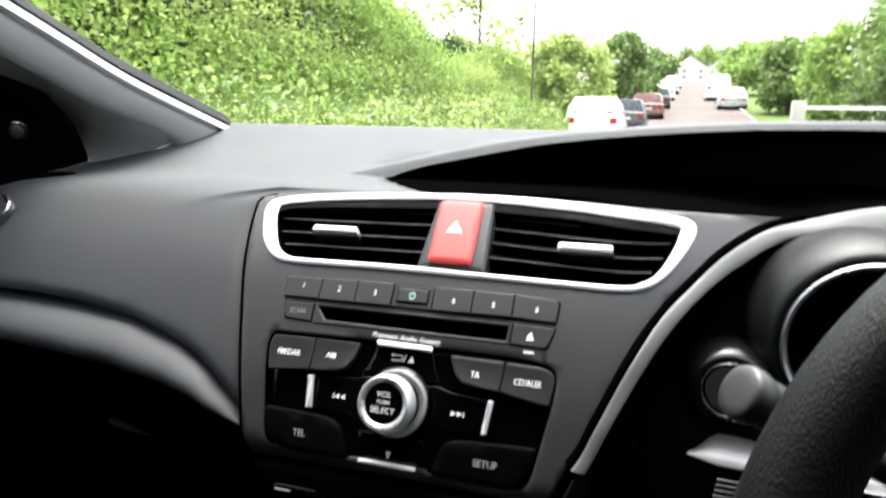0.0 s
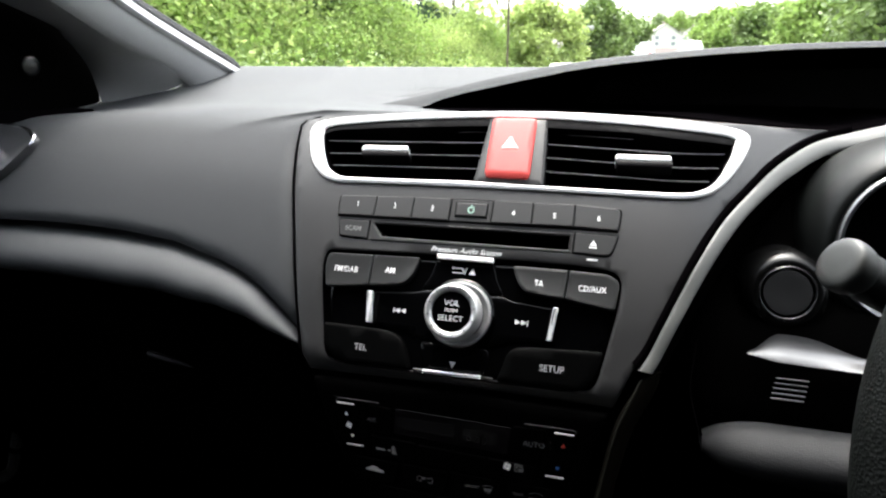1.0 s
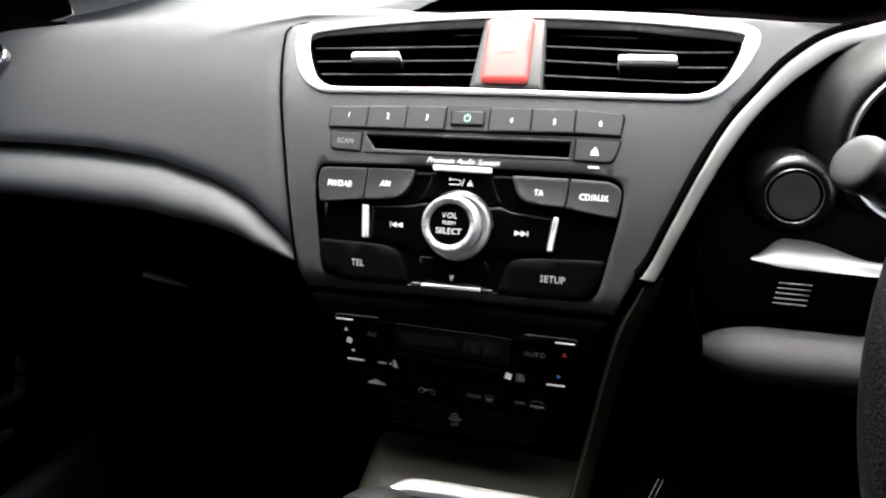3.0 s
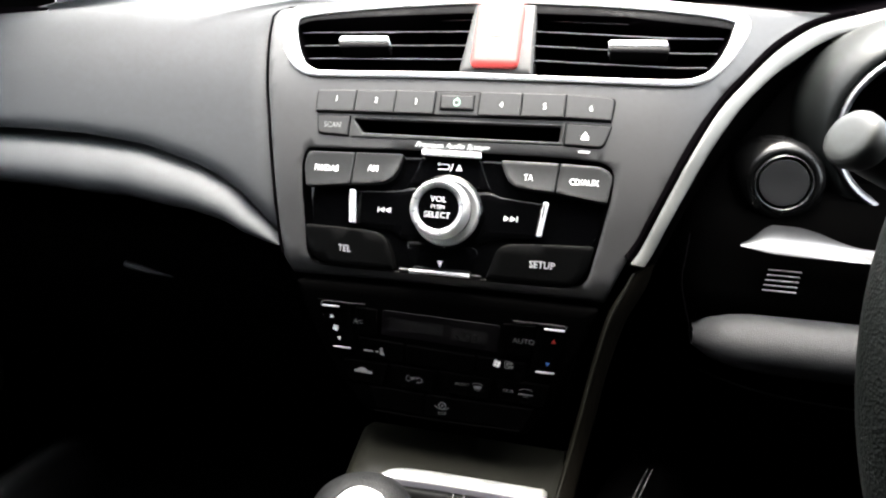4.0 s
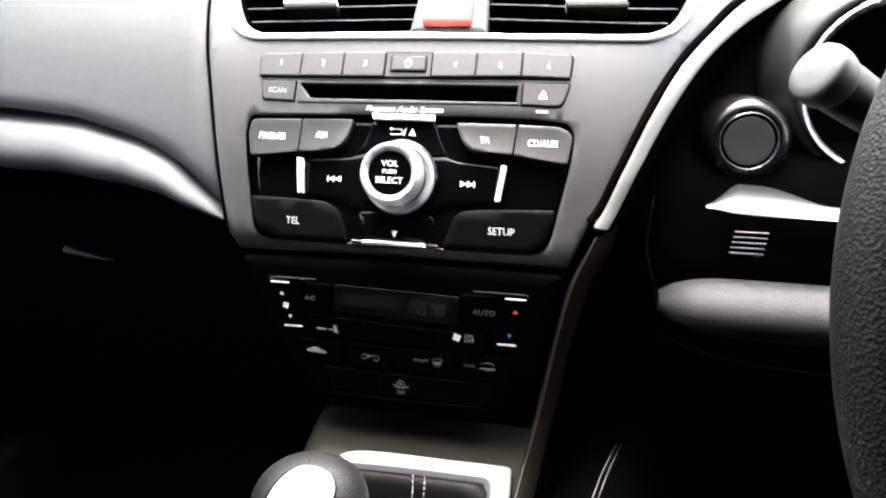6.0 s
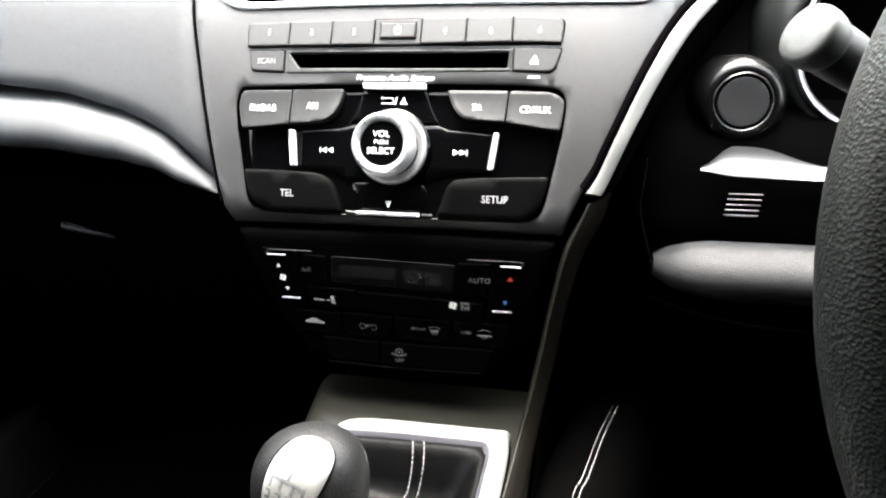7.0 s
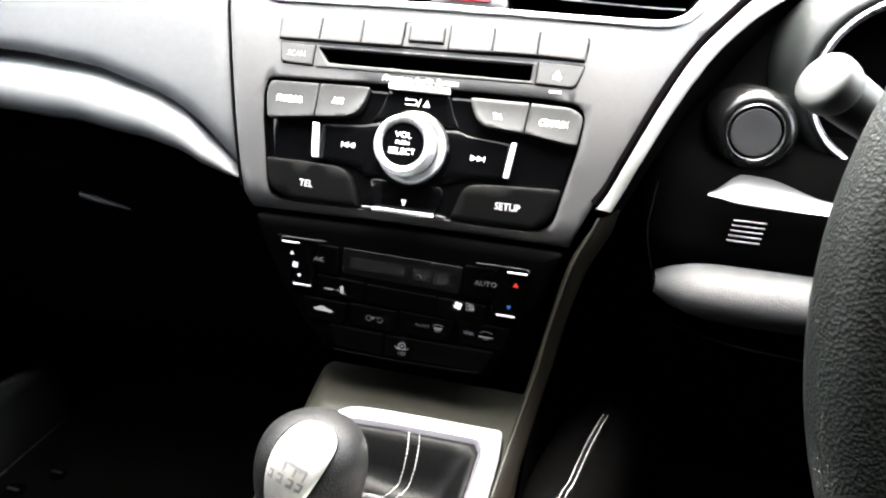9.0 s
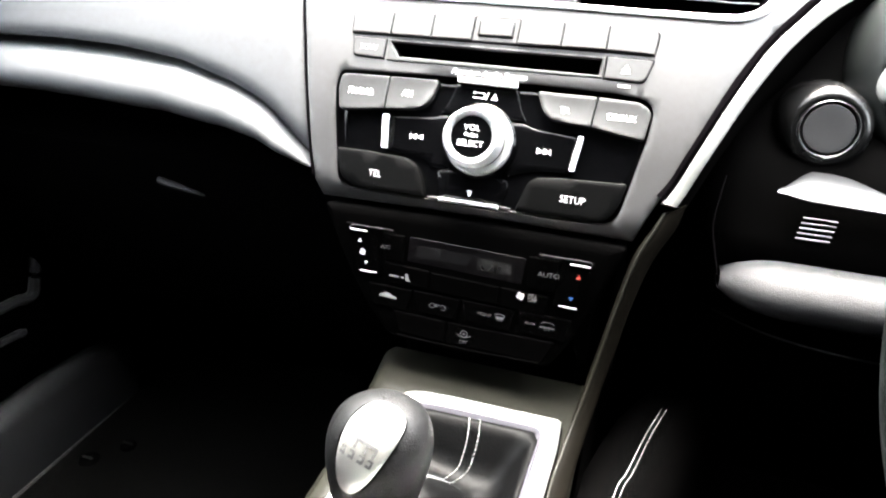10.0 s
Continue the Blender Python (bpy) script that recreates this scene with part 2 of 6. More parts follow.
def lettering(text, place, u, v, height, d=0.0004, squeeze=1.0, lift=1.0, slant=0.0, spin=0.0):
    """Raised print of a word, centred on u, v."""
    cu = bpy.data.curves.new("word", "FONT")
    cu.body, cu.align_x, cu.align_y, cu.size, cu.shear, cu.resolution_u = text, "CENTER", "CENTER", height * 1.38, slant, 2
    cu.offset = height * 0.004
    ob = bpy.data.objects.new("word", cu)
    scene.collection.objects.link(ob)
    bpy.context.view_layer.update()
    me = bpy.data.meshes.new_from_object(ob.evaluated_get(bpy.context.evaluated_depsgraph_get()))
    bpy.data.objects.remove(ob)
    bpy.data.curves.remove(cu)
    bm = bmesh.new()
    bm.from_mesh(me)
    bpy.data.meshes.remove(me)
    c, s = math.cos(spin), math.sin(spin)
    for q in bm.verts:
        x, y = q.co.x * squeeze, q.co.y * lift
        q.co = place(u + x * c - y * s, v + x * s + y * c, d)
    return bm


def poly(points, place, d=0.0004, bm=None):
    """A flat printed shape."""
    bm = bm or bmesh.new()
    bm.faces.new([bm.verts.new(place(p[0], p[1], d)) for p in points])
    return bm


def disc_outline(u, v, r, n=20, start=0.0, end=2 * math.pi):
    return [(u + r * math.cos(start + (end - start) * k / n), v + r * math.sin(start + (end - start) * k / n)) for k in range(n)]


def arc_bar(u, v, r, w, start, end, place, d=0.0004, n=14, bm=None):
    """A printed arc."""
    bm = bm or bmesh.new()
    rows = [[bm.verts.new(place(u + q * math.cos(a), v + q * math.sin(a), d)) for q in (r - w / 2, r + w / 2)]
            for a in (start + (end - start) * k / n for k in range(n + 1))]
    for p, q in zip(rows, rows[1:]):
        bm.faces.new((p[0], p[1], q[1], q[0]))
    return bm


# The face of the centre stack: its depth over its height, and how it turns away towards the driver's dials.
FACE_Z = [0.70, 0.74, 0.80, 0.83, 0.86, 0.88, 0.90, 0.937, 0.965, 0.997, 1.015, 1.035, 1.054, 1.075, 1.10]
FACE_Y = [-0.040, -0.030, -0.016, -0.012, -0.009, -0.004, 0.004, 0.019, 0.034, 0.054, 0.068, 0.087, 0.107, 0.131, 0.162]


def depth(z):
    k = 0.006
    return float(sum(np.interp(z + s * k, FACE_Z, FACE_Y) for s in (-2, -1, 0, 1, 2)) / 5)


def wrap(x):
    s = min(max((x - 0.13) / 0.14, 0), 1)
    return 0.07 * s * s * (3 - 2 * s)


def face(x, z, d=0.0):
    h = 0.002
    n = Vector(((wrap(x + h) - wrap(x - h)) / (2 * h), -1, (depth(z + h) - depth(z - h)) / (2 * h))).normalized()
    return Vector((x, depth(z) + wrap(x), z)) + n * d


def face_pose(x, z, d=0.0):
    """A frame on the stack's face: x right, y up along it, z out of it."""
    o, r = face(x, z, d), Vector((1, 0, 0))
    out = (face(x, z, 0.01) - face(x, z, 0)).normalized()
    r = (r - out * r.dot(out)).normalized()
    m = Matrix((r, out.cross(r), out)).transposed().to_4x4()
    m.translation = o
    return m


# ---- cabin shell ----
POWER_PRINT = material("pale_green_print", (0.38, 0.62, 0.50), 0.5, vary=0.05)
KNOB_SILVER = material("satin_knob_silver", (0.72, 0.72, 0.73), 0.36, metal=0.75, vary=0.03)
POD = material("pod_plastic", (0.0022, 0.0022, 0.0023), 0.24, spec=0.28, grain=0.05, grain_scale=2200, vary=0.05)
POD_RING = material("pod_ring_plastic", (0.016, 0.016, 0.017), 0.25, spec=0.5, vary=0.05)
SOFT_KEY = material("soft_black_key", (0.0009, 0.0009, 0.00095), 0.5, spec=0.04, grain=0.1, grain_scale=2600, vary=0.1)
SOFT_PRINT = material("soft_grey_print", (0.42, 0.42, 0.43), 0.5, vary=0.06)
TAB_GRIP = material("dark_tab_plastic", (0.0035, 0.003, 0.0035), 0.5, spec=0.06, vary=0.1)
VANE = material("grey_vane_plastic", (0.055, 0.055, 0.058), 0.38, vary=0.1)
def shell():
    """The car's body round the seats: floor, doors, roof, pillars, glass; unseen panels block light."""
    # the floor takes the cavity black, which paints in the footwell's shade
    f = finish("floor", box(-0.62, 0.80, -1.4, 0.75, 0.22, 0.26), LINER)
    tagged(f, "carpeted floor of the car's footwells, coloured black for shade", "floor", kind="structure")
    w = finish("wall_front", box(-0.62, 0.80, 0.556, 0.66, 0.22, 1.066), BLACK)
    tagged(w, "dark carpeted bulkhead behind the footwells", "bulkhead", kind="structure")
    w = finish("wall_rear", box(-0.62, 0.80, -1.40, -1.36, 0.22, 0.60), CLOTH)
    tagged(w, "dark trimmed rear end of the cabin", "wall", kind="structure")
    # added out of view to keep daylight from coming in at the back
    w = finish("light_block_rear", box(-0.62, 0.80, -1.36, -1.32, 0.26, 1.45), CLOTH)
    tagged(w, "unseen dark cloth wall added to block light from behind", "wall", kind="structure")
    # unseen blockers in the side openings; their front ends set the side light
    for name, x0, x1 in (("light_block_left", -0.62, -0.56), ("light_block_right", 0.74, 0.80)):
        w = finish(name, box(x0, x1, -1.34, -0.45 if x0 < 0 else -0.20, 1.0, 1.44), CLOTH)
        tagged(w, "unseen dark panel added to block light from the side", "wall", kind="structure")
    for name, x0, x1, y1 in (("wall_left", -0.66, -0.57, 0.70), ("wall_right", 0.75, 0.84, 0.70)):
        w = finish(name, box(x0, x1, -1.36, y1, 0.26, 1.0, 0.01), BLACK)
        tagged(w, "black moulded inner door panel of the car", "door panel", kind="structure")
    # the headliner's front rows reach under the glass, unseen, to cut high light
    rows = []
    for y, z in ((-1.4, 1.43), (-1.2, 1.435), (-0.8, 1.43), (-0.6, 1.42), (-0.44, 1.405), (-0.34, 1.378), (-0.24, 1.345), (-0.14, 1.308)):
        rows.append([(x, y, z - 0.05 * abs((x - 0.09) / 0.68) ** 3) for x in np.linspace(-0.60, 0.78, 11)])
    top = [[(x, y, z + 0.03) for x, y, z in row] for row in rows]
    bm = loft(rows)
    loft(top, bm=bm)
    c = finish("ceiling", bm, HEADLINER)
    tagged(c, "dark grey woven headliner, run forward unseen to block windscreen light", "headliner", kind="structure")
    for name, a, b in (("trim", (-0.49, -0.97, 1.39), (-0.585, -1.0, 0.98)), ("trim", (0.67, -0.97, 1.39), (0.765, -1.0, 0.98))):
        ob = finish(name, tube([a, b], 0.045, 12), PILLAR)
        tagged(ob, "grey plastic door pillar trim", "pillar trim", kind="structure")


def a_pillar(side):
    """The slanting windscreen pillar with its pale edge and black glass border; side -1 left, 1 right."""
    p = thing("windscreen_pillar", "slanting grey plastic windscreen pillar with pale edge", "pillar trim")
    line = [(0.50, 1.077), (0.445, 1.0945), (0.35, 1.1245), (0.257, 1.156), (0.135, 1.207), (-0.1, 1.302), (-0.42, 1.405)]

    def at(i, up, out=0.0):
        y, z = line[i]
        x = -0.45 + 0.01 * (i - 2) * 0.3 - out if side < 0 else 0.64 + out
        return (x, y + 0.34 * up, z + 0.94 * up)
    n = range(len(line))
    part("pillar_face", ribbon(curve([at(i, -0.052 if i < 2 else -0.038, 0.016) for i in n]), curve([at(i, -0.0045) for i in n]), 0.006, 0.02), PILLAR, p)
    part("pale_edge", ribbon(curve([at(i, -0.0045) for i in n]), curve([at(i, 0.0040, 0.002) for i in n]), 0.0022, 0.008), PILLAR_EDGE, p, "pale grey edge moulding")
    part("rubber_seal", ribbon(curve([at(i, 0.0040, 0.003) for i in n]), curve([at(i, 0.0095, 0.006) for i in n]), 0.001, 0.006), BLACK, p, "black rubber seal")
    part("glass_border", ribbon(curve([at(i, 0.0095, 0.008) for i in n]), curve([at(i, 0.030, 0.03) for i in n]), 0.0005, 0.004), GLASS_BORDER, p, "grey printed glass border")
    return p


GLASS_BORDER = material("glass_border_print", (0.020, 0.021, 0.022), 0.7, spec=0.03, vary=0.1)


def windscreen():
    rows = []
    for y, z in ((0.60, 1.052), (0.445, 1.1005), (0.257, 1.163), (0.135, 1.214), (-0.1, 1.309), (-0.44, 1.415)):
        rows.append([(x, y - 0.02 * ((x - 0.09) / 0.55) ** 2 + 0.02, z) for x in np.linspace(-0.47, 0.66, 15)])
    g = finish("window_1", loft(rows), WINDSCREEN)
    g.visible_shadow = False
    tagged(g, "clear raked windscreen over the dashboard", "windscreen", kind="structure")
    for name, x0, x1 in (("window_2", -0.605, -0.50), ("window_3", 0.795, 0.69)):
        rows = [[(x0 + (x1 - x0) * t, y, 1.0 + 0.39 * t) for y in np.linspace(-0.46, 0.04, 7)] for t in (0, 0.5, 1)]
        g = finish(name, loft(rows), WINDSCREEN)
        g.visible_shadow = False
        tagged(g, "clear side window of the front door", "car window", kind="structure")


shell()
a_pillar(-1)
a_pillar(1)
windscreen()


# ---- dashboard ----
SEAM_Z = [0.876, 0.889, 0.9025, 0.9213, 0.944, 0.9744, 0.9976, 1.0135, 1.0255, 1.0379, 1.046, 1.0505, 1.0535, 1.0545, 1.0556, 1.0568, 1.0576, 1.060, 1.066, 1.08]
SEAM_X = [-0.109, -0.1140, -0.1178, -0.1227, -0.1284, -0.1368, -0.1442, -0.1490, -0.1526, -0.1559, -0.1573, -0.1530, -0.140, -0.118, -0.085, -0.05, -0.02, 0.06, 0.12, 0.3]


def recede(x):
    return 0.13 * max(-0.16 - x, 0) ** 1.0 if x > -0.5 else 0.13 * 0.34 + 0.35 * (-0.5 - x)


def groove(x):
    return float(np.interp(x, [-0.62, -0.50, -0.457, -0.383, -0.315, -0.25, -0.19, -0.1605, -0.143, -0.1333, -0.1196, -0.112], [0.938, 0.9490, 0.9524, 0.9556, 0.9560, 0.9525, 0.9415, 0.9312, 0.9176, 0.9118, 0.8992, 0.893]))


def cavity_edge(y):
    return float(np.interp(y, [0.10, 0.118, 0.135, 0.152, 0.180, 0.215, 0.24, 0.40], [0.06, 0.005, -0.0215, -0.042, -0.066, -0.0885, -0.104, -0.104]))


def fall(x, y):
    """How far the dashboard's top drops towards the passenger's end."""
    a, b = min(max((-0.17 - x) / 0.30, 0), 1.2), min(max((0.46 - y) / 0.22, 0), 1)
    return 0.019 * a * b


# the top of the dashboard: distance and height, from its front rim to the foot of the windscreen
PAD_TOP = ((0.135, 1.0636), (0.16, 1.0634), (0.20, 1.0636), (0.25, 1.0658), (0.30, 1.0700), (0.36, 1.0765), (0.42, 1.0845), (0.46, 1.0908), (0.485, 1.0965), (0.50, 1.0975), (0.515, 1.094), (0.56, 1.07))


def near_hood(x):
    """1 beside the visor, where the top dips, fading to 0 towards the passenger."""
    t = min(max((x + 0.27) / 0.12, 0), 1)
    return t * t * (3 - 2 * t)


def pad_height(y, x=0.0):
    high = float(np.interp(y, [q[0] for q in PAD_TOP], [q[1] for q in PAD_TOP]))
    dip = float(np.interp(y, [0.135, 0.24, 0.28, 0.33, 0.40, 0.46], [0.0061, 0.0080, 0.0075, 0.0055, 0.0018, 0.0]))
    return high - dip * near_hood(x)


def upper_pad():
    rows = []
    us = [0, .06, .14, .22, .30, .38, .45, .51, .56, .60, .63, .655, .675, .69, .705, .72, .735, .75, .765, .78, .795, .81, .83, .86, .9, .94, .97, .985, 1]
    for k in range(25):
        s = k / 24
        row = []
        for u in us:
            z = 0.97 + 0.0875 * s
            for _ in range(3):
                end = float(np.interp(z, SEAM_Z, SEAM_X)) - 0.0012
                x = -0.62 + u * (end + 0.62)
                lo = max(groove(x), 0.892)
                z = lo + (1.0625 - 0.0049 * near_hood(x) - lo) * s ** 0.92
            d = depth(z) + wrap(x) + recede(x) * (1 - 0.4 * s)
            # the edge rolls in at the seam and at the groove
            d += 0.0035 * max(0, (u - 0.985) / 0.015) ** 2 * (s < 0.8) + 0.007 * max(0, 1 - s * 14) ** 2
            row.append((x, d, z - fall(x, 0.1) * s ** 1.5))
        rows.append(row)
    for y in (0.124, 0.135, 0.143, 0.152, 0.16, 0.17, 0.18, 0.19, 0.20, 0.215, 0.228, 0.24, 0.26, 0.28, 0.30, 0.33, 0.36, 0.42, 0.46, 0.485, 0.50, 0.515, 0.56):
        end = float(np.interp(y, [0.118, 0.135, 0.2, 0.36, 0.42], [-0.012, 0.02, 0.08, 0.3, 0.78]))
        row = []
        for u in us:
            x = -0.62 + u * (end + 0.62)
            t = min(max((x - cavity_edge(y) - 0.001) / 0.009, 0), 1)
            drop = 0.022 * t * t * (3 - 2 * t) * (y < 0.37)
            row.append((x, y + recede(x) * 0.6 * max(0, 1 - (y - 0.12) / 0.3), pad_height(y, x) - drop - fall(x, y)))
        rows.append(row)
    # the front rolls softly into the top
    for _ in range(20):
        old = [[Vector(p) for p in row] for row in rows]
        for i in range(15, 38):
            for j, u in enumerate(us):
                w = 0.5 * min(1.0, max(0.0, (-0.15 - old[i][j].x) / 0.06)) * min(1.0, (i - 14) / 4, (38 - i) / 4)
                rows[i][j] = tuple(old[i][j].lerp((old[i - 1][j] + old[i + 1][j]) / 2, w))
    return loft(rows)


def lower_pad():
    rows = []
    for x in np.linspace(-0.62, -0.1185, 56):
        k = float(np.interp(x, [-0.32, -0.28, -0.24, -0.21, -0.18, -0.16, -0.145, -0.131, -0.1185], [0.92, 0.90, 0.84, 0.76, 0.64, 0.53, 0.40, 0.25, 0.05]))
        gap = float(np.interp(x, [-0.45, -0.37, -0.30, -0.24, -0.18, -0.13, -0.118], [0.0095, 0.0095, 0.0085, 0.0060, 0.0042, 0.0020, 0.0]))
        zt = groove(x) - gap - 0.0004
        y0 = depth(groove(x)) + recede(x)
        prof = [(0.050, 0.002), (0.012, 0.0015), (-0.004, 0.0), (-0.0115, -0.0022), (-0.0190, -0.0060), (-0.0250, -0.0110), (-0.0285, -0.0168), (-0.0292, -0.0225), (-0.0270, -0.0280), (-0.0215, -0.0325), (-0.010, -0.0360), (0.02, -0.041), (0.06, -0.05)]
        rows.append([(x, y0 + (a * k if a < 0 else a), zt + b * k) for a, b in prof])
    return loft(rows, caps=True)


def glovebox(parent):
    rows = []
    for x in np.linspace(-0.56, -0.075, 12):
        rows.append([(x, y, z) for y, z in ((0.11, 0.875), (0.085, 0.855), (0.08, 0.82), (0.10, 0.74), (0.13, 0.66), (0.19, 0.60), (0.30, 0.575))])
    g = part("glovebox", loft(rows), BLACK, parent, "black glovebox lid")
    part("glovebox_handle", tube(curve([(-0.319, 0.081, 0.8305), (-0.305, 0.080, 0.8285), (-0.288, 0.080, 0.8256), (-0.270, 0.081, 0.8222)], 4), [0.0034] * 5 + [0.0032, 0.003, 0.0027, 0.0024, 0.002, 0.0016, 0.0012, 0.0008], 8), SILL, g, "dark grey latch")


def side_vent(parent):
    """The passenger vent at the dashboard's end: a flared grey cup with a chrome oval inside."""
    cup = rounded([(-0.4405, 1.0245, 0.009), (-0.462, 1.0338, 0.012), (-0.5086, 1.0373, 0.02), (-0.552, 1.0366, 0.012), (-0.566, 1.010, 0.02), (-0.550, 0.972, 0.02), (-0.512, 0.966, 0.02), (-0.4866, 0.9785, 0.02), (-0.4576, 1.0000, 0.02)], 0.01, 6)
    oval = curve([(-0.4862, 1.0132), (-0.4990, 1.0245), (-0.5186, 1.0300), (-0.540, 1.0310), (-0.556, 1.020), (-0.557, 0.998), (-0.545, 0.983), (-0.515, 0.978), (-0.4933, 0.989), (-0.4842, 1.0007)], 5, True)

    def at(u, v, d):
        return Vector((u + d * 0.15, depth(v) + recede(u) * 0.85 - 0.005 - d * 0.8, v + d * 0.5))

    def near(loop, q):
        return min(loop, key=lambda w: (w[0] - q[0]) ** 2 + (w[1] - q[1]) ** 2)
    rows = [[at(u, v, d) for u, v in inset(cup, i)] for d, i in ((-0.007, -0.001), (-0.001, 0.0), (0.0015, 0.0012), (0.001, 0.0026))]
    middle = inset(cup, 0.0026)
    target = [near(oval, q) for q in middle]
    for t, d in ((0.25, -0.0018), (0.5, -0.0034), (0.75, -0.0042), (1.0, -0.0045)):
        rows.append([at(p[0] + (q[0] - p[0]) * t, p[1] + (q[1] - p[1]) * t, d) for p, q in zip(middle, target)])
    v = part("side_vent", loft(rows, closed=True), VANE, parent, "grey flared corner air vent", 60)
    part("vent_core", slab(inset(oval, 0.002), at, -0.006, -0.0032, 0.001, 0.012), VANE, v, "grey vent flap")
    part("vent_ring", tube([at(p[0], p[1], -0.0025) for p in oval + oval[:1]], 0.0026, 10), CHROME, v, "bright chrome oval ring")
    lip = [p for p in cup if p[0] > -0.474 and p[1] > 1.0125]
    k = lip.index(min(lip, key=lambda p: p[1]))
    lip = lip[k:] + lip[:k]
    n = len(lip) - 1
    part("lip_trim", tube([at(p[0], p[1], 0.0008) for p in lip], [0.0004 + 0.0018 * math.sin(math.pi * i / n) for i in range(n + 1)], 8), CHROME, v, "thin chrome accent on the cup's corner")


def hood(parent):
    """The visor over the upper display: a shell that grows out of the dashboard's top."""
    xs = [-0.150, -0.135, -0.12, -0.105, -0.092, -0.08, -0.065, -0.05, -0.035, -0.02, 0, 0.02, 0.045, 0.07, 0.10, 0.14, 0.18, 0.23, 0.29, 0.36, 0.45, 0.55, 0.66, 0.76]
    tops = np.interp(xs, [-0.15, -0.120, -0.090, -0.060, -0.032, -0.004, 0.0228, 0.0744, 0.1234, 0.1924, 0.2565, 0.45, 0.76], [1.0560, 1.0630, 1.0698, 1.0769, 1.0838, 1.0894, 1.0948, 1.1023, 1.1073, 1.1125, 1.1156, 1.117, 1.104])
    lips = np.interp(xs, [-0.15, -0.110, -0.0945, -0.078, -0.055, -0.032, -0.004, 0.023, 0.049, 0.075, 0.124, 0.193, 0.257, 0.45, 0.76], [1.050, 1.053, 1.0557, 1.063, 1.0695, 1.0741, 1.0804, 1.0860, 1.0914, 1.0952, 1.1010, 1.1069, 1.1102, 1.111, 1.098])
    outer, inner = [], []
    for x, t, low in zip(xs, tops, lips):
        front = 0.232
        back = [(x, y, max(pad_height(y) - (0.003 if x < -0.10 else 0.0005), t + (0.001 if x > -0.08 else 0) - fall_off)) for y, fall_off in ((0.505, 0.03), (0.49, 0.018), (0.45, 0.009), (0.38, 0.002), (0.31, 0.0), (0.27, 0.0))]
        g = t - low
        outer.append(back + [(x, front + 0.003 + 0.95 * g, t), (x, front + 0.95 * g, t - 0.0006), (x, front + 0.0005 + 0.48 * g, t - 0.5 * g), (x, front + 0.0005, low + 0.0006), (x, front + 0.001, low)])
        deep = 0.36
        floor = 1.049
        inner.append([(x, front + 0.001, low - 0.0002), (x, front + 0.012, max(low - 0.002, floor)), (x, deep - 0.03, max(low - 0.010, floor)), (x, deep, max(low - 0.020, floor)),
                      (x, deep + 0.004, floor - 0.012)])
    part("display_hood", loft(outer), PAD, parent, "swept grey visor over the display")
    # the recess's depth of shade comes from its black colour
    part("display_recess", loft(inner), LINER, parent, "recess under the visor, its shade put in as black")
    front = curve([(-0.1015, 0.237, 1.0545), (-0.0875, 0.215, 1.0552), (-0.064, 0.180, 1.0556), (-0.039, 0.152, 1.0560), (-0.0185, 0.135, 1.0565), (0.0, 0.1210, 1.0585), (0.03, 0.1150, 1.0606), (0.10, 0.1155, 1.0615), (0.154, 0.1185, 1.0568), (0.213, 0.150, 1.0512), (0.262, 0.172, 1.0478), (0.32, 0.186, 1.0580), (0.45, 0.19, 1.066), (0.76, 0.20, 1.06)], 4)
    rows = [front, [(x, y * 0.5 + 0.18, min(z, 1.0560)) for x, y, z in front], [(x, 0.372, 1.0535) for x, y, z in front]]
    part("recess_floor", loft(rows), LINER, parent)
    # the dark display panel at the back of the recess
    panel = [(0.05, 1.058), (0.47, 1.058), (0.47, 1.098), (0.09, 1.092), (0.062, 1.078)]
    part("upper_display", slab(rounded(panel, 0.006), lambda u, v, d: Vector((u, 0.335 - d, v)), 0, 0.006, 0.001), UPPER_DISPLAY, parent, "dark switched-off display screen")


def demister(parent):
    line = ((-0.566, 0.105, 1.0400, 0.9), (-0.540, 0.122, 1.0412, 1.0), (-0.516, 0.147, 1.0425, 1.0), (-0.500, 0.176, 1.0440, 0.9), (-0.484, 0.192, 1.0455, 0.7), (-0.469, 0.2055, 1.0468, 0.15))
    rows = [[(x, y + a * k, z + b * k) for a, b in ((-0.012, -0.006), (0.0, 0.0005), (0.008, 0.0045), (0.016, 0.0050), (0.030, -0.004))] for x, y, z, k in line]
    part("demister_vent", loft(rows), LINER, parent, "thin black side-window vent")


def dashboard():
    d = thing("dashboard", "grained dark grey plastic dashboard below the windscreen", "dashboard")
    part("upper_pad", upper_pad(), PAD, d, sharp=60)
    part("lower_pad", lower_pad(), PAD, d, "rounded grey padded roll", 60)
    glovebox(d)
    side_vent(d)
    hood(d)
    demister(d)
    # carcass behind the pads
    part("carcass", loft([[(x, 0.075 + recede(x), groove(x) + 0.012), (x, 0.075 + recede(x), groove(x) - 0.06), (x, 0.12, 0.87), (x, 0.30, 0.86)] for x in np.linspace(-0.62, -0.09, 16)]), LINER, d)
    return d


dashboard()


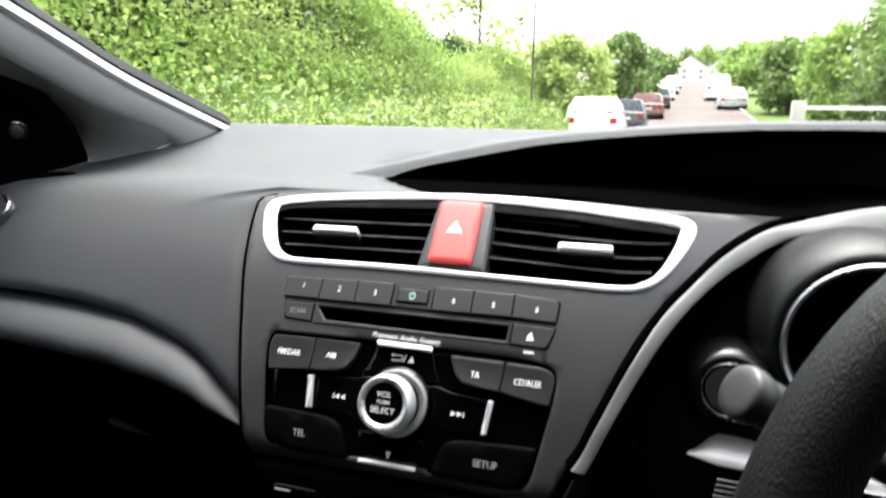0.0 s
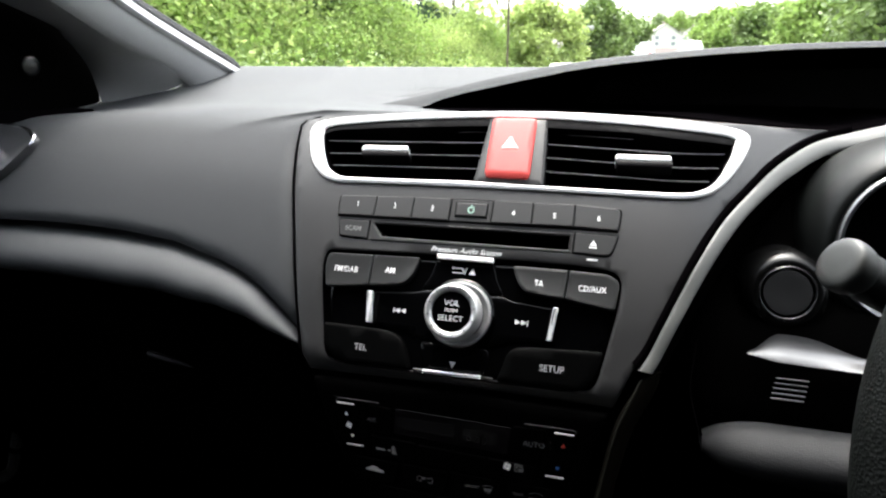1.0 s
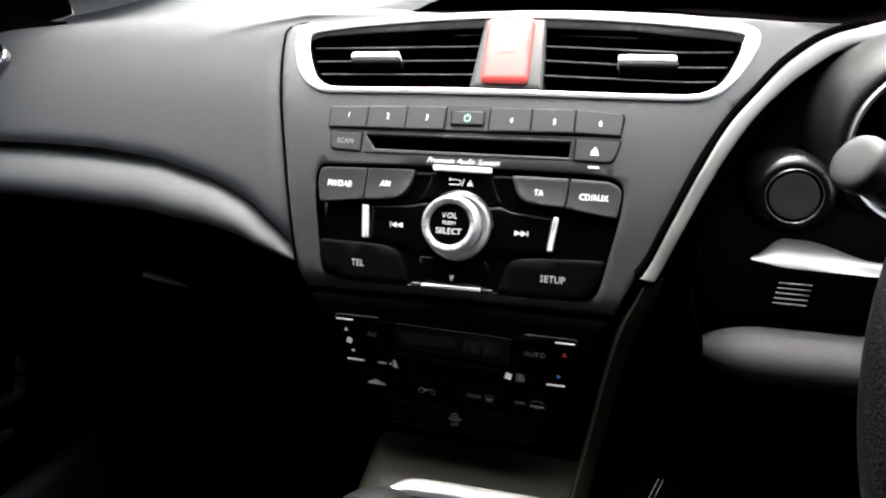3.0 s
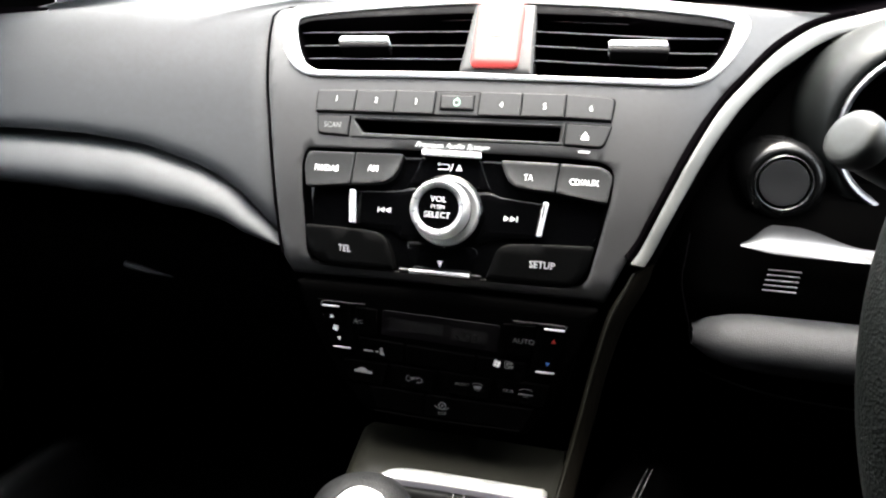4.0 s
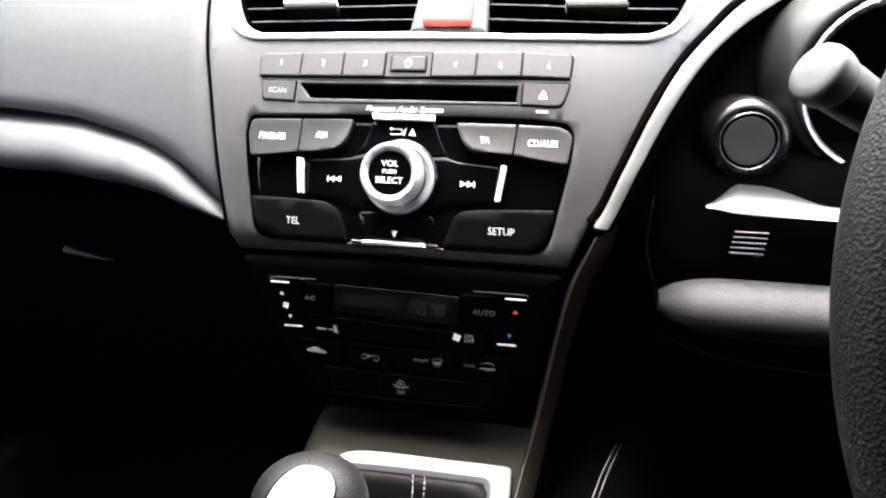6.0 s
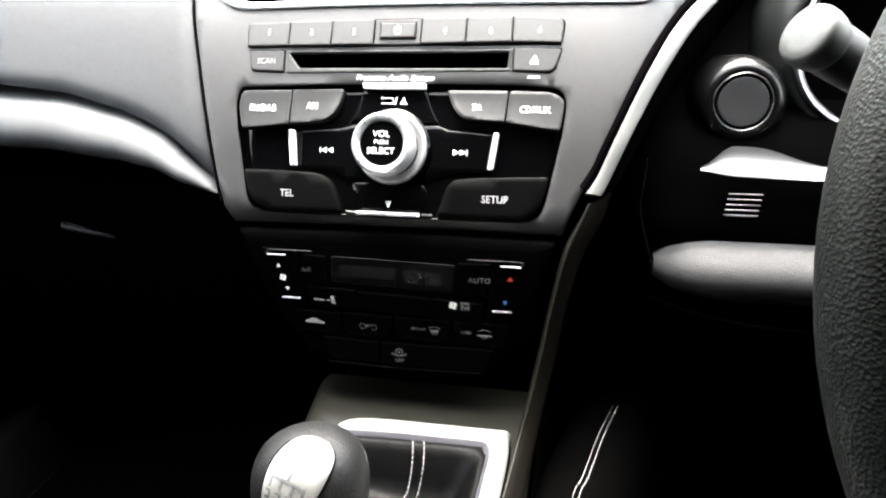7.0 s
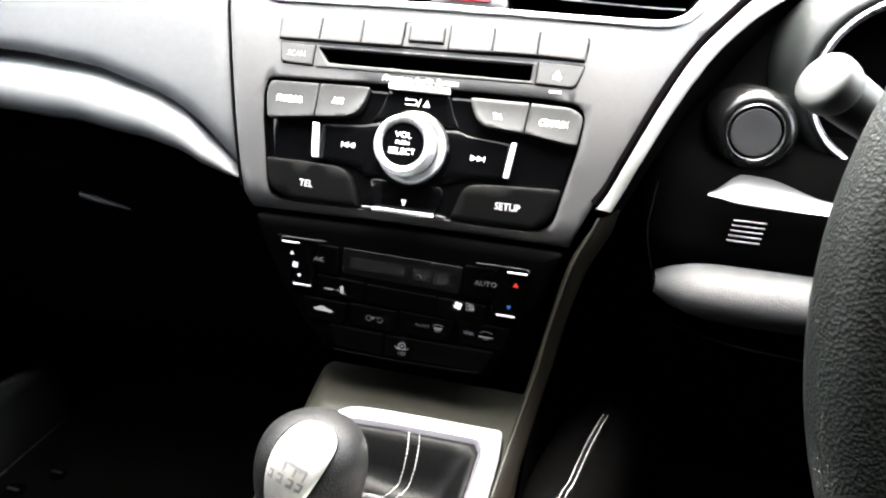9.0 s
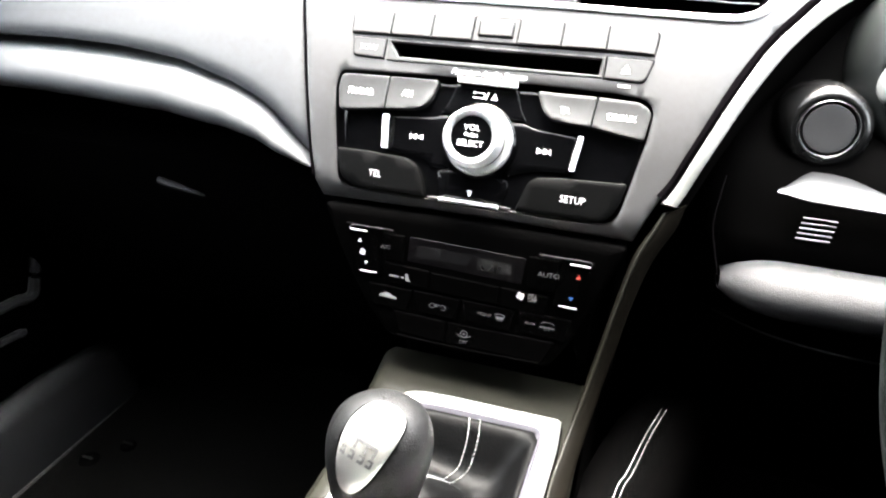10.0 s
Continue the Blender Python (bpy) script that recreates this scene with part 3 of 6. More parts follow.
def sail_panel():
    s = thing("mirror_corner_panel", "black plastic corner panel of the passenger door", "door trim")
    pts = curve([(0.285, 1.058), (0.27, 1.085), (0.235, 1.115), (0.18, 1.142), (0.10, 1.165), (-0.05, 1.19), (-0.05, 1.0), (0.285, 1.0)][:6], 5)
    outline = [(u + 0.02, v + 0.035) for u, v in pts if u > 0.05] + [(0.04, 1.215), (0.02, 0.99), (0.305, 0.99)]
    part("panel", slab(outline, lambda u, v, d: Vector((-0.545 + d, u, v)), -0.02, 0.0, 0.003), BLACK, s)
    m = look((-0.541, 0.2015, 1.0925), (-1.3, 0.5, 1.09)) @ Matrix.Diagonal((0.6, 0.6, 1, 1))
    part("speaker_cover", lathe([(0.017, -0.004), (0.0175, 0.001), (0.015, 0.003), (0.012, 0.001), (0.006, 0.0015)], m, 28), POD, s, "small round dark tweeter cover")
    rows = []
    inner = curve([(-0.535, 0.297, 1.046), (-0.536, 0.2905, 1.0662), (-0.537, 0.2800, 1.0945), (-0.539, 0.2533, 1.125), (-0.54, 0.2128, 1.1467), (-0.54, -0.05, 1.22)], 5)
    outer = curve([(-0.470, 0.375, 1.075), (-0.462, 0.335, 1.0905), (-0.462, 0.25, 1.1265), (-0.462, 0.205, 1.148), (-0.462, 0.12, 1.183), (-0.455, -0.05, 1.255)], 5)
    part("pillar_foot", ribbon(inner, outer, 0.004, 0.01), PILLAR, s, "grey plastic pillar foot")


sail_panel()


# ---- centre stack ----
BEZEL_OUT = curve([(-0.1411, 1.0286), (-0.1458, 1.0395), (-0.1434, 1.0463), (-0.1314, 1.0496), (-0.1087, 1.0522), (-0.0636, 1.0553), (-0.0197, 1.0572), (0.0228, 1.0583), (0.0639, 1.0582), (0.1035, 1.0567), (0.1411, 1.0544), (0.1712, 1.0499), (0.1831, 1.0462), (0.1862, 1.0408), (0.1837, 1.0332), (0.1752, 1.0215), (0.1665, 1.0132), (0.1575, 1.0084), (0.1440, 1.0064), (0.1084, 1.0065), (0.0444, 1.0070), (-0.0284, 1.0069), (-0.0931, 1.0061), (-0.1135, 1.0066), (-0.1265, 1.0113), (-0.1354, 1.0191)], 4, True)
BEZEL_IN = curve([(-0.1315, 1.0324), (-0.1340, 1.0390), (-0.1315, 1.0441), (-0.1066, 1.0475), (-0.0620, 1.0511), (-0.0015, 1.0540), (0.0424, 1.0540), (0.0846, 1.0524), (0.1230, 1.0501), (0.1595, 1.0463), (0.1750, 1.0430), (0.1748, 1.0381), (0.1726, 1.0317), (0.1656, 1.0203), (0.1586, 1.0137), (0.1499, 1.0104), (0.1420, 1.0095), (0.1080, 1.0093), (0.0481, 1.0097), (-0.0017, 1.0103), (-0.0496, 1.0098), (-0.0976, 1.0092), (-0.1090, 1.0099), (-0.1188, 1.0145), (-0.1259, 1.0230)], 4, True)
# the slats' opening, below a plain lip along the top
VENT_HOLE = [(x, min(z, float(np.interp(x, [-0.1354, -0.1257, -0.0846, -0.0098, 0.0447, 0.1043, 0.1611, 0.1767], [1.0385, 1.0425, 1.0452, 1.0484, 1.0486, 1.0468, 1.0412, 1.0388])))) for x, z in inset(BEZEL_IN, 0.0006)]
UNIT = rounded([(-0.1073, 0.9505), (-0.1060, 0.9605, 0.010), (-0.0316, 0.9625), (0.0273, 0.9632), (0.0815, 0.9627), (0.1078, 0.9606, 0.012), (0.1051, 0.9366), (0.1000, 0.9118), (0.0950, 0.8872, 0.017), (0.0, 0.8862), (-0.0955, 0.8866, 0.018), (-0.1001, 0.9119), (-0.1048, 0.935)], 0.002)
SLOT = rounded([(-0.0721, 0.9796), (0.0703, 0.9802), (0.0697, 0.9722), (-0.0650, 0.9720)], 0.0008)


BAND_KEY = material("dark_key_plastic", (0.0068, 0.0068, 0.0072), 0.44, spec=0.34, grain=0.08, grain_scale=2600, vary=0.08)


def rolled(x, z, d=0.0):
    """The facing's surface, whose lower edge rolls back under the radio."""
    return face(x, z, d) + Vector((0, 22 * max(0.8955 - z, 0) ** 2, 0))


def centre_fascia():
    f = thing("centre_fascia", "satin dark grey plastic centre stack facing", "dashboard trim")
    left = [(float(np.interp(z, SEAM_Z, SEAM_X)), z) for z in (1.0545, 1.0535, 1.0520, 1.0505, 1.046, 1.0379, 1.0255, 1.0135, 0.9976, 0.9744, 0.944, 0.9213, 0.9025, 0.889, 0.8768)]
    right = [(0.004, 0.8784), (0.1075, 0.8777), (0.1155, 0.899), (0.124, 0.915), (0.1330, 0.937), (0.1475, 0.966), (0.1635, 0.992), (0.1815, 1.0105), (0.2010, 1.0255), (0.2270, 1.0380), (0.2560, 1.0450), (0.262, 1.0475)]
    top = [(0.213, 1.0508), (0.175, 1.0545), (0.130, 1.0582), (0.077, 1.0604), (0.013, 1.0604), (-0.015, 1.0582), (-0.05, 1.0568), (-0.085, 1.0556)]
    outline = [tuple(p) for p in left] + right + top
    bm = slab(outline, rolled, -0.014, 0.0, 0.0012, 0.0055, [inset(BEZEL_OUT, 0.003), SLOT, UNIT])
    part("facing", bm, FASCIA, f, sharp=50)
    line = [(float(np.interp(z, SEAM_Z, SEAM_X)), z) for z in np.linspace(0.892, 1.0495, 40)]
    part("seam_gap", tube([face(x - 0.0006, z, -0.0004) for x, z in line], 0.0010, 6), LINER, f, "thin black joint beside the pad")
    # the disc slot's dark throat
    rows = [[face(x, z, d) for x, z in inset(SLOT, i)] for d, i in ((-0.0005, 0.0), (-0.006, 0.0008), (-0.03, 0.0008))]
    bm = loft(rows, closed=True)
    bm.faces.new([v for v in bm.verts][-len(SLOT):])
    s = part("disc_slot", bm, LINER, f, "black compact disc slot")
    bm = slab(rounded([(-0.0752, 0.9815), (0.0726, 0.9822), (0.0722, 0.9702), (-0.0735, 0.9688)], 0.001), face, -0.001, 0.0009, 0.0005, 0, [inset(SLOT, -0.0006)])
    part("slot_frame", bm, KEY, s)
    return f


def air_vent():
    v = thing("centre_air_vent", "twin slatted centre air vent with wide silver surround", "air vent")
    bm = slab(BEZEL_OUT, face, -0.004, 0.0032, 0.0012, 0.004, [BEZEL_IN])
    part("surround", bm, BRIGHT, v, "bright satin silver surround", 50)
    part("inner_lip", slab(inset(BEZEL_IN, -0.0012), face, -0.004, 0.0006, 0.0003, 0.006, [VENT_HOLE]), VENT_LIP, v, "dark grey lip inside the surround")
    rows = [[face(x, z, d) for x, z in inset(VENT_HOLE, i)] for d, i in ((0.0003, 0.0), (-0.034, 0.003))]
    bm = loft(rows, closed=True)
    bm.faces.new([q for q in bm.verts][-len(VENT_HOLE):])
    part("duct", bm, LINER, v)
    # slats: height at the outer and inner end of each side
    left = ((1.0446, 1.0482), (1.0380, 1.0404), (1.0291, 1.0314), (1.0205, 1.0225))
    right = ((1.0485, 1.0440), (1.0409, 1.0366), (1.0319, 1.0276), (1.0228, 1.0192))
    for ends, a, b in [(q, -0.1325, -0.0020) for q in left] + [(q, 0.0440, 0.1740) for q in right]:
        lo, hi = span(VENT_HOLE, sum(ends) / 2 - 0.004)
        x0, x1 = max(a, lo + 0.0006), min(b, hi - 0.0006)
        line = [(x, ends[0] + (ends[1] - ends[0]) * (x - a) / (b - a)) for x in np.linspace(x0, x1, 8)]
        rows = []
        for x, z in line:
            q = face(x, z, -0.0062)
            rows.append([q + Vector((0, 0, 0.0005)), q + Vector((0, 0.016, -0.0004)), q + Vector((0, 0.016, -0.0016)), q + Vector((0, 0, -0.0005))])
        # slat bodies are coloured as shade; a grey tube stands for the lit rim
        vane = part("vane", loft(rows, closed=True, caps=True), LINER, v)
        part("edge", tube([face(x, z, -0.0058) for x, z in line], 0.00052, 6), VANE_EDGE, vane, "front edge, its light line put in as grey")
    for x0, x1, z0, slope in ((-0.0978, -0.0595, 1.0288, 0.016), (0.0950, 0.1334, 1.0291, 0.004)):
        def grip(u, w, d, z0=z0, x0=x0, slope=slope):
            return face(u, z0 + w + slope * (u - x0), d)
        t = part("direction_tab", slab(rounded([(x0, 0.0), (x1, 0.0), (x1 - 0.0008, 0.0034), (x0 + 0.0008, 0.0034)], 0.0014), grip, -0.010, 0.0014, 0.0008, 0.004), BRIGHT, v, "silver direction tab")
        part("tab_grip", slab(rounded([(x0 + 0.0015, -0.0036), (x1 + 0.0012, -0.0036), (x1 + 0.0008, 0.0001), (x0 + 0.0008, 0.0001)], 0.0018), grip, -0.010, 0.0008, 0.0006), TAB_GRIP, t)


VENT_LIP = material("vent_lip_plastic", (0.008, 0.0076, 0.008), 0.6, spec=0.05, vary=0.08)
# the light line along each slat, given as a paler colour
VANE_EDGE = material("vane_edge_highlight", (0.075, 0.074, 0.078), 0.42, vary=0.1)


def hazard_switch():
    h = thing("hazard_switch", "red hazard light switch with white triangle", "switch")
    part("housing", slab(rounded([(-0.0032, 1.0098), (0.0476, 1.0096), (0.0436, 1.0538), (-0.0004, 1.0538)], 0.002), face, -0.03, 0.0020, 0.0015, 0.006), KEY, h, "grey switch housing")
    b = part("button", slab(rounded([(0.0050, 1.0130), (0.0373, 1.0132), (0.0361, 1.0522), (0.0028, 1.0518)], 0.0035, 6), face, 0.0, 0.0062, 0.0018, 0.004), RED, h, "glossy red push button", 50)
    part("triangle", slab(rounded([(0.0137, 1.0304), (0.0265, 1.0306), (0.0195, 1.0384)], 0.0005), face, 0.0060, 0.0066, 0.0001), PRINT, b, "white warning triangle")


def audio_unit():
    a = thing("audio_unit", "built-in car radio with grey and piano-black keys", "car radio")
    # preset keys and the upper row, on a dark bed
    part("key_bed", slab(rounded([(-0.1030, 0.9833), (0.1022, 0.9846), (0.1040, 0.9986, 0.004), (0.0722, 1.0001), (-0.0456, 0.9991), (-0.1046, 0.9974, 0.003)], 0.001), face, -0.002, 0.0004, 0.0002, 0.01), LINER, a)
    part("key_bed", slab(rounded([(-0.1012, 0.9822), (-0.0756, 0.9818), (-0.0754, 0.9688), (-0.0986, 0.9694, 0.003)], 0.0008), face, -0.002, 0.0004, 0.0002), LINER, a)
    part("key_bed", slab(rounded([(0.0730, 0.9831), (0.1030, 0.9829, 0.002), (0.0986, 0.9690, 0.004), (0.0728, 0.9697)], 0.0008), face, -0.002, 0.0004, 0.0002), LINER, a)
    xs = [-0.1037, -0.0739, -0.0448, -0.0165, 0.0144, 0.0431, 0.0719, 0.1031]

    def upper(x):
        return float(np.interp(x, [-0.1045, -0.0456, 0.0722, 0.1035], [0.9969, 0.9985, 0.9995, 0.9980]))

    def lower(x):
        return float(np.interp(x, [-0.1030, 0.0145, 0.0701, 0.1020], [0.9838, 0.9849, 0.9858, 0.9851]))

    def dished(u, v, d):
        """The keys are hollowed: their lower halves lean back to face upwards."""
        t = min(max((v - lower(u)) / (upper(u) - lower(u)), 0), 1)
        return face(u, v, d - 0.0002 * (1 - (1 - t) ** 2) if d > 0 else d)
    words = ["1", "2", "3", "", "4", "5", "6"]
    for k, w in enumerate(words):
        g = 0.0003
        x0, x1 = xs[k] + g, xs[k + 1] - g
        if k == 3:
            part("key_frame", slab(rounded([(x0, lower(x0)), (x1, lower(x1)), (x1, upper(x1)), (x0, upper(x0))], 0.001), face, -0.001, 0.0009, 0.0005), KEY, a)
            part("power_bed", slab(rounded([(-0.0128, 0.9873), (0.0112, 0.9875), (0.0110, 0.9971), (-0.0130, 0.9969)], 0.0008), face, 0, 0.0012, 0.0001), LINER, a)
            b = part("power_key", slab(rounded([(-0.0120, 0.9880), (0.0105, 0.9882), (0.0103, 0.9965), (-0.0122, 0.9963)], 0.0008), face, 0, 0.0024, 0.0006), KEY, a, "raised power key")
            bm = arc_bar(-0.0008, 0.9921, 0.0021, 0.0006, radians(125), radians(415), face, 0.00255)
            poly([(-0.0011, 0.9925), (-0.0005, 0.9925), (-0.0005, 0.9951), (-0.0011, 0.9951)], face, 0.00255, bm)
            part("symbol", bm, POWER_PRINT, b, "pale green power symbol")
            continue
        pts = [(x0 + (0.0012 if k == 0 else 0), lower(x0)), (x1 - (0.0012 if k == 6 else 0), lower(x1)), (x1, upper(x1), 0.004 if k == 6 else 0.0006), (x0, upper(x0), 0.003 if k == 0 else 0.0006)]
        b = part("preset_key", slab(rounded(pts, 0.0008), dished, -0.001, 0.0022, 0.0006, 0.004), KEY, a)
        part("number", lettering(w, dished, (x0 + x1) / 2 + 0.001, 0.9915, 0.0036, 0.0025), PRINT, b)
    b = part("scan_key", slab(rounded([(-0.1005, 0.9815, 0.001), (-0.0765, 0.9812), (-0.0762, 0.9695), (-0.0982, 0.9702, 0.003)], 0.0008), face, -0.001, 0.0014, 0.0006), KEY, a)
    part("word", lettering("SCAN", face, -0.0880, 0.9753, 0.0034, 0.0016, 1.05), PRINT_SOFT, b)
    b = part("eject_key", slab(rounded([(0.0738, 0.9825), (0.1022, 0.9822, 0.002), (0.0980, 0.9698, 0.004), (0.0736, 0.9704)], 0.0008), face, -0.001, 0.0014, 0.0006), KEY, a)
    bm = poly([(0.0838, 0.9752), (0.0888, 0.9752), (0.0863, 0.9785)], face, 0.0016)
    poly([(0.0838, 0.9736), (0.0888, 0.9736), (0.0888, 0.9746), (0.0838, 0.9746)], face, 0.0016, bm)
    part("symbol", bm, PRINT, b)
    part("small_word", poly(rounded([(0.0828, 0.9664), (0.0900, 0.9664), (0.0900, 0.9676), (0.0828, 0.9676)], 0.0003), face, 0.0004), PRINT, a, "small white printed mark")
    part("maker_line", lettering("Premium Audio System", face, -0.0008, 0.9662, 0.0034, 0.0004, 1.14, 1.0, 0.35), PRINT, a, "white slanted words")
    # the sunken lower unit
    rows = [[face(x, z, d) for x, z in inset(UNIT, i)] for d, i in ((-0.0004, 0.0), (-0.007, 0.0008))]
    bm = loft(rows, closed=True)
    part("rim", bm, LINER, a)
    part("backing", slab(inset(UNIT, 0.0006), face, -0.012, -0.0050, 0.0003, 0.008), GLOSS, a, "piano-black panel", 60)

    def key(name, pts, high, mat, low=-0.005, bevel=0.0009, step=0.006, label="", place=face):
        return part(name, slab(rounded(pts, 0.0012), place, low, high, bevel, step), mat, a, label, 50)

    def hollow(u, v, d):
        """The band keys' hollow face: deep at the top, curling out along the lower edge."""
        low = float(np.interp(u, [-0.1013, -0.0682, -0.0470, -0.0338, 0.0336, 0.0452, 0.0704, 0.1037], [0.9362, 0.9395, 0.9412, 0.9500, 0.9500, 0.9440, 0.9423, 0.9381]))
        t = min(max((v - low) / (0.9595 - low), 0), 1)
        return face(u, v, d - 0.0024 * (1 - (1 - t) ** 2) if d > -0.004 else d)
    k = key("band_key", [(-0.1055, 0.9500, 0.003), (-0.1047, 0.9588, 0.008), (-0.0692, 0.9596), (-0.0690, 0.9394), (-0.1015, 0.9362, 0.002)], 0.0016, BAND_KEY, step=0.002, bevel=0.0005, place=hollow)
    part("word", lettering("FM/DAB", hollow, -0.0882, 0.9484, 0.0040, 0.0019, 0.96), PRINT, k)
    k = key("band_key", [(-0.0685, 0.9596), (-0.0336, 0.9602, 0.002), (-0.0362, 0.9500, 0.005), (-0.0398, 0.9442, 0.006), (-0.0470, 0.9412, 0.006), (-0.0683, 0.9395)], 0.0016, BAND_KEY, step=0.002, bevel=0.0005, place=hollow)
    part("word", lettering("AM", hollow, -0.0541, 0.9500, 0.0040, 0.0019, 0.96), PRINT, k)
    k = key("source_key", [(0.0334, 0.9600, 0.002), (0.0717, 0.9600), (0.0704, 0.9423), (0.0452, 0.9440, 0.006), (0.0397, 0.9479, 0.006), (0.0366, 0.9532, 0.004)], 0.0016, BAND_KEY, step=0.002, bevel=0.0005, place=hollow)
    part("word", lettering("TA", hollow, 0.0527, 0.9502, 0.0038, 0.0019, 0.92), PRINT, k)
    k = key("source_key", [(0.0724, 0.9600), (0.0985, 0.9594, 0.006), (0.1062, 0.9550, 0.008), (0.1037, 0.9381, 0.002), (0.0711, 0.9423)], 0.0016, BAND_KEY, step=0.002, bevel=0.0005, place=hollow)
    part("word", lettering("CD/AUX", hollow, 0.0883, 0.9494, 0.0038, 0.0019, 0.92), PRINT, k)
    k = key("return_key", [(-0.0214, 0.9612), (0.0191, 0.9611), (0.0243, 0.9485, 0.006), (0.0292, 0.9416), (0.0, 0.9425), (-0.0302, 0.9408), (-0.0243, 0.9500, 0.006)], -0.0036, GLOSS, bevel=0.0004)
    bm = bmesh.new()
    for pts in ([(-0.0092, 0.9556), (-0.0028, 0.9556), (-0.0028, 0.9562), (-0.0092, 0.9562)], [(-0.0092, 0.9526), (-0.0028, 0.9526), (-0.0028, 0.9532), (-0.0092, 0.9532)],
                [(-0.0100, 0.9559), (-0.0084, 0.9546), (-0.0084, 0.9572)], [(-0.0008, 0.9520), (0.0000, 0.9520), (0.0014, 0.9568), (0.0006, 0.9568)], [(0.0030, 0.9524), (0.0078, 0.9524), (0.0054, 0.9566)]):
        poly(pts, face, -0.0034, bm)
    arc_bar(-0.0028, 0.9544, 0.0015, 0.0007, -math.pi / 2, math.pi / 2, face, -0.0034, 8, bm)
    part("symbol", bm, PRINT, k)
    part("bright_bar", slab(rounded([(-0.0204, 0.9602), (0.0202, 0.9601), (0.0199, 0.9632), (-0.0212, 0.9634)], 0.0004), face, -0.0012, 0.0012, 0.0006), BRIGHT, a, "bright silver bar")
    k = key("seek_key", [(-0.0637, 0.9361), (-0.0349, 0.9380, 0.006), (-0.0262, 0.9404, 0.003), (-0.0199, 0.9400), (-0.0188, 0.9075), (-0.0301, 0.9070, 0.003), (-0.0359, 0.9113, 0.005), (-0.0455, 0.9127, 0.005), (-0.0630, 0.9144)], -0.0036, GLOSS, bevel=0.0004)
    bm = bmesh.new()
    for pts in ([(-0.0487, 0.9232), (-0.0480, 0.9232), (-0.0480, 0.9268), (-0.0487, 0.9268)], [(-0.0479, 0.9250), (-0.0438, 0.9232), (-0.0438, 0.9268)], [(-0.0436, 0.9250), (-0.0395, 0.9232), (-0.0395, 0.9268)]):
        poly(pts, face, -0.0034, bm)
    part("symbol", bm, PRINT, k)
    k = key("seek_key", [(0.0186, 0.9400), (0.0280, 0.9408, 0.003), (0.0349, 0.9382, 0.006), (0.0638, 0.9359), (0.0627, 0.9145), (0.0395, 0.9131, 0.005), (0.0324, 0.9113, 0.005), (0.0218, 0.9075)], -0.0036, GLOSS, bevel=0.0004)
    bm = bmesh.new()
    for pts in ([(0.0473, 0.9237), (0.0480, 0.9237), (0.0480, 0.9273), (0.0473, 0.9273)], [(0.0472, 0.9255), (0.0431, 0.9237), (0.0431, 0.9273)], [(0.0429, 0.9255), (0.0388, 0.9237), (0.0388, 0.9273)]):
        poly(pts, face, -0.0034, bm)
    part("symbol", bm, PRINT, k)
    part("bright_bar", slab(rounded([(-0.0692, 0.9360), (-0.0655, 0.9361), (-0.0634, 0.9152), (-0.0670, 0.9150)], 0.0004), face, -0.003, 0.0010, 0.0006), BRIGHT, a, "bright silver bar")
    part("bright_bar", slab(rounded([(0.0642, 0.9367), (0.0673, 0.9366), (0.0646, 0.9160), (0.0615, 0.9159)], 0.0004), face, -0.003, 0.0010, 0.0006), BRIGHT, a, "bright silver bar")
    k = key("menu_key", [(-0.0262, 0.9062, 0.003), (0.0218, 0.9062, 0.003), (0.0242, 0.9000, 0.003), (0.0205, 0.8896), (-0.0215, 0.8893), (-0.0248, 0.9000, 0.003)], -0.0036, GLOSS, bevel=0.0004)
    part("symbol", poly([(-0.0036, 0.8960), (0.0006, 0.8960), (-0.0015, 0.8916)], face, -0.0034), PRINT, k)
    part("bright_bar", slab(rounded([(-0.0213, 0.8868), (0.0195, 0.8872), (0.0193, 0.8896), (-0.0213, 0.8893)], 0.0004), face, -0.003, 0.0014, 0.0007), BRIGHT, a, "bright silver bar")
    for x0, x1 in ((-0.0292, -0.0222), (0.0203, 0.0272)):
        part("bar_end", slab(rounded([(x0, 0.8877), (x1, 0.8877), (x1, 0.8890), (x0, 0.8892)], 0.0005), face, -0.004, -0.0012, 0.0005), SILL, a, "dim silver bar end")
    k = key("phone_key", [(-0.1003, 0.9120, 0.003), (-0.0728, 0.9119, 0.004), (-0.0493, 0.9110, 0.008), (-0.0404, 0.9078, 0.006), (-0.0348, 0.8989, 0.006), (-0.0312, 0.8876, 0.002), (-0.0823, 0.8872, 0.012), (-0.0955, 0.8935, 0.010)], 0.0, SOFT_KEY, label="matt black key")
    part("word", lettering("TEL", face, -0.0690, 0.8982, 0.0043, 0.0003, 1.0), SOFT_PRINT, k)
    k = key("setup_key", [(0.0302, 0.8874, 0.002), (0.0332, 0.8958, 0.006), (0.0362, 0.9056, 0.006), (0.0414, 0.9096, 0.006), (0.0572, 0.9112, 0.006), (0.0990, 0.9131, 0.003), (0.0955, 0.8975, 0.010), (0.0868, 0.8876, 0.010)], 0.0, SOFT_KEY, label="matt black key")
    part("word", lettering("SETUP", face, 0.0667, 0.8990, 0.0043, 0.0003, 1.0), SOFT_PRINT, k)
    # the volume knob
    m = face_pose(0.0006, 0.9266, -0.0045) @ Matrix.Diagonal((0.93, 0.93, 1.6, 1))
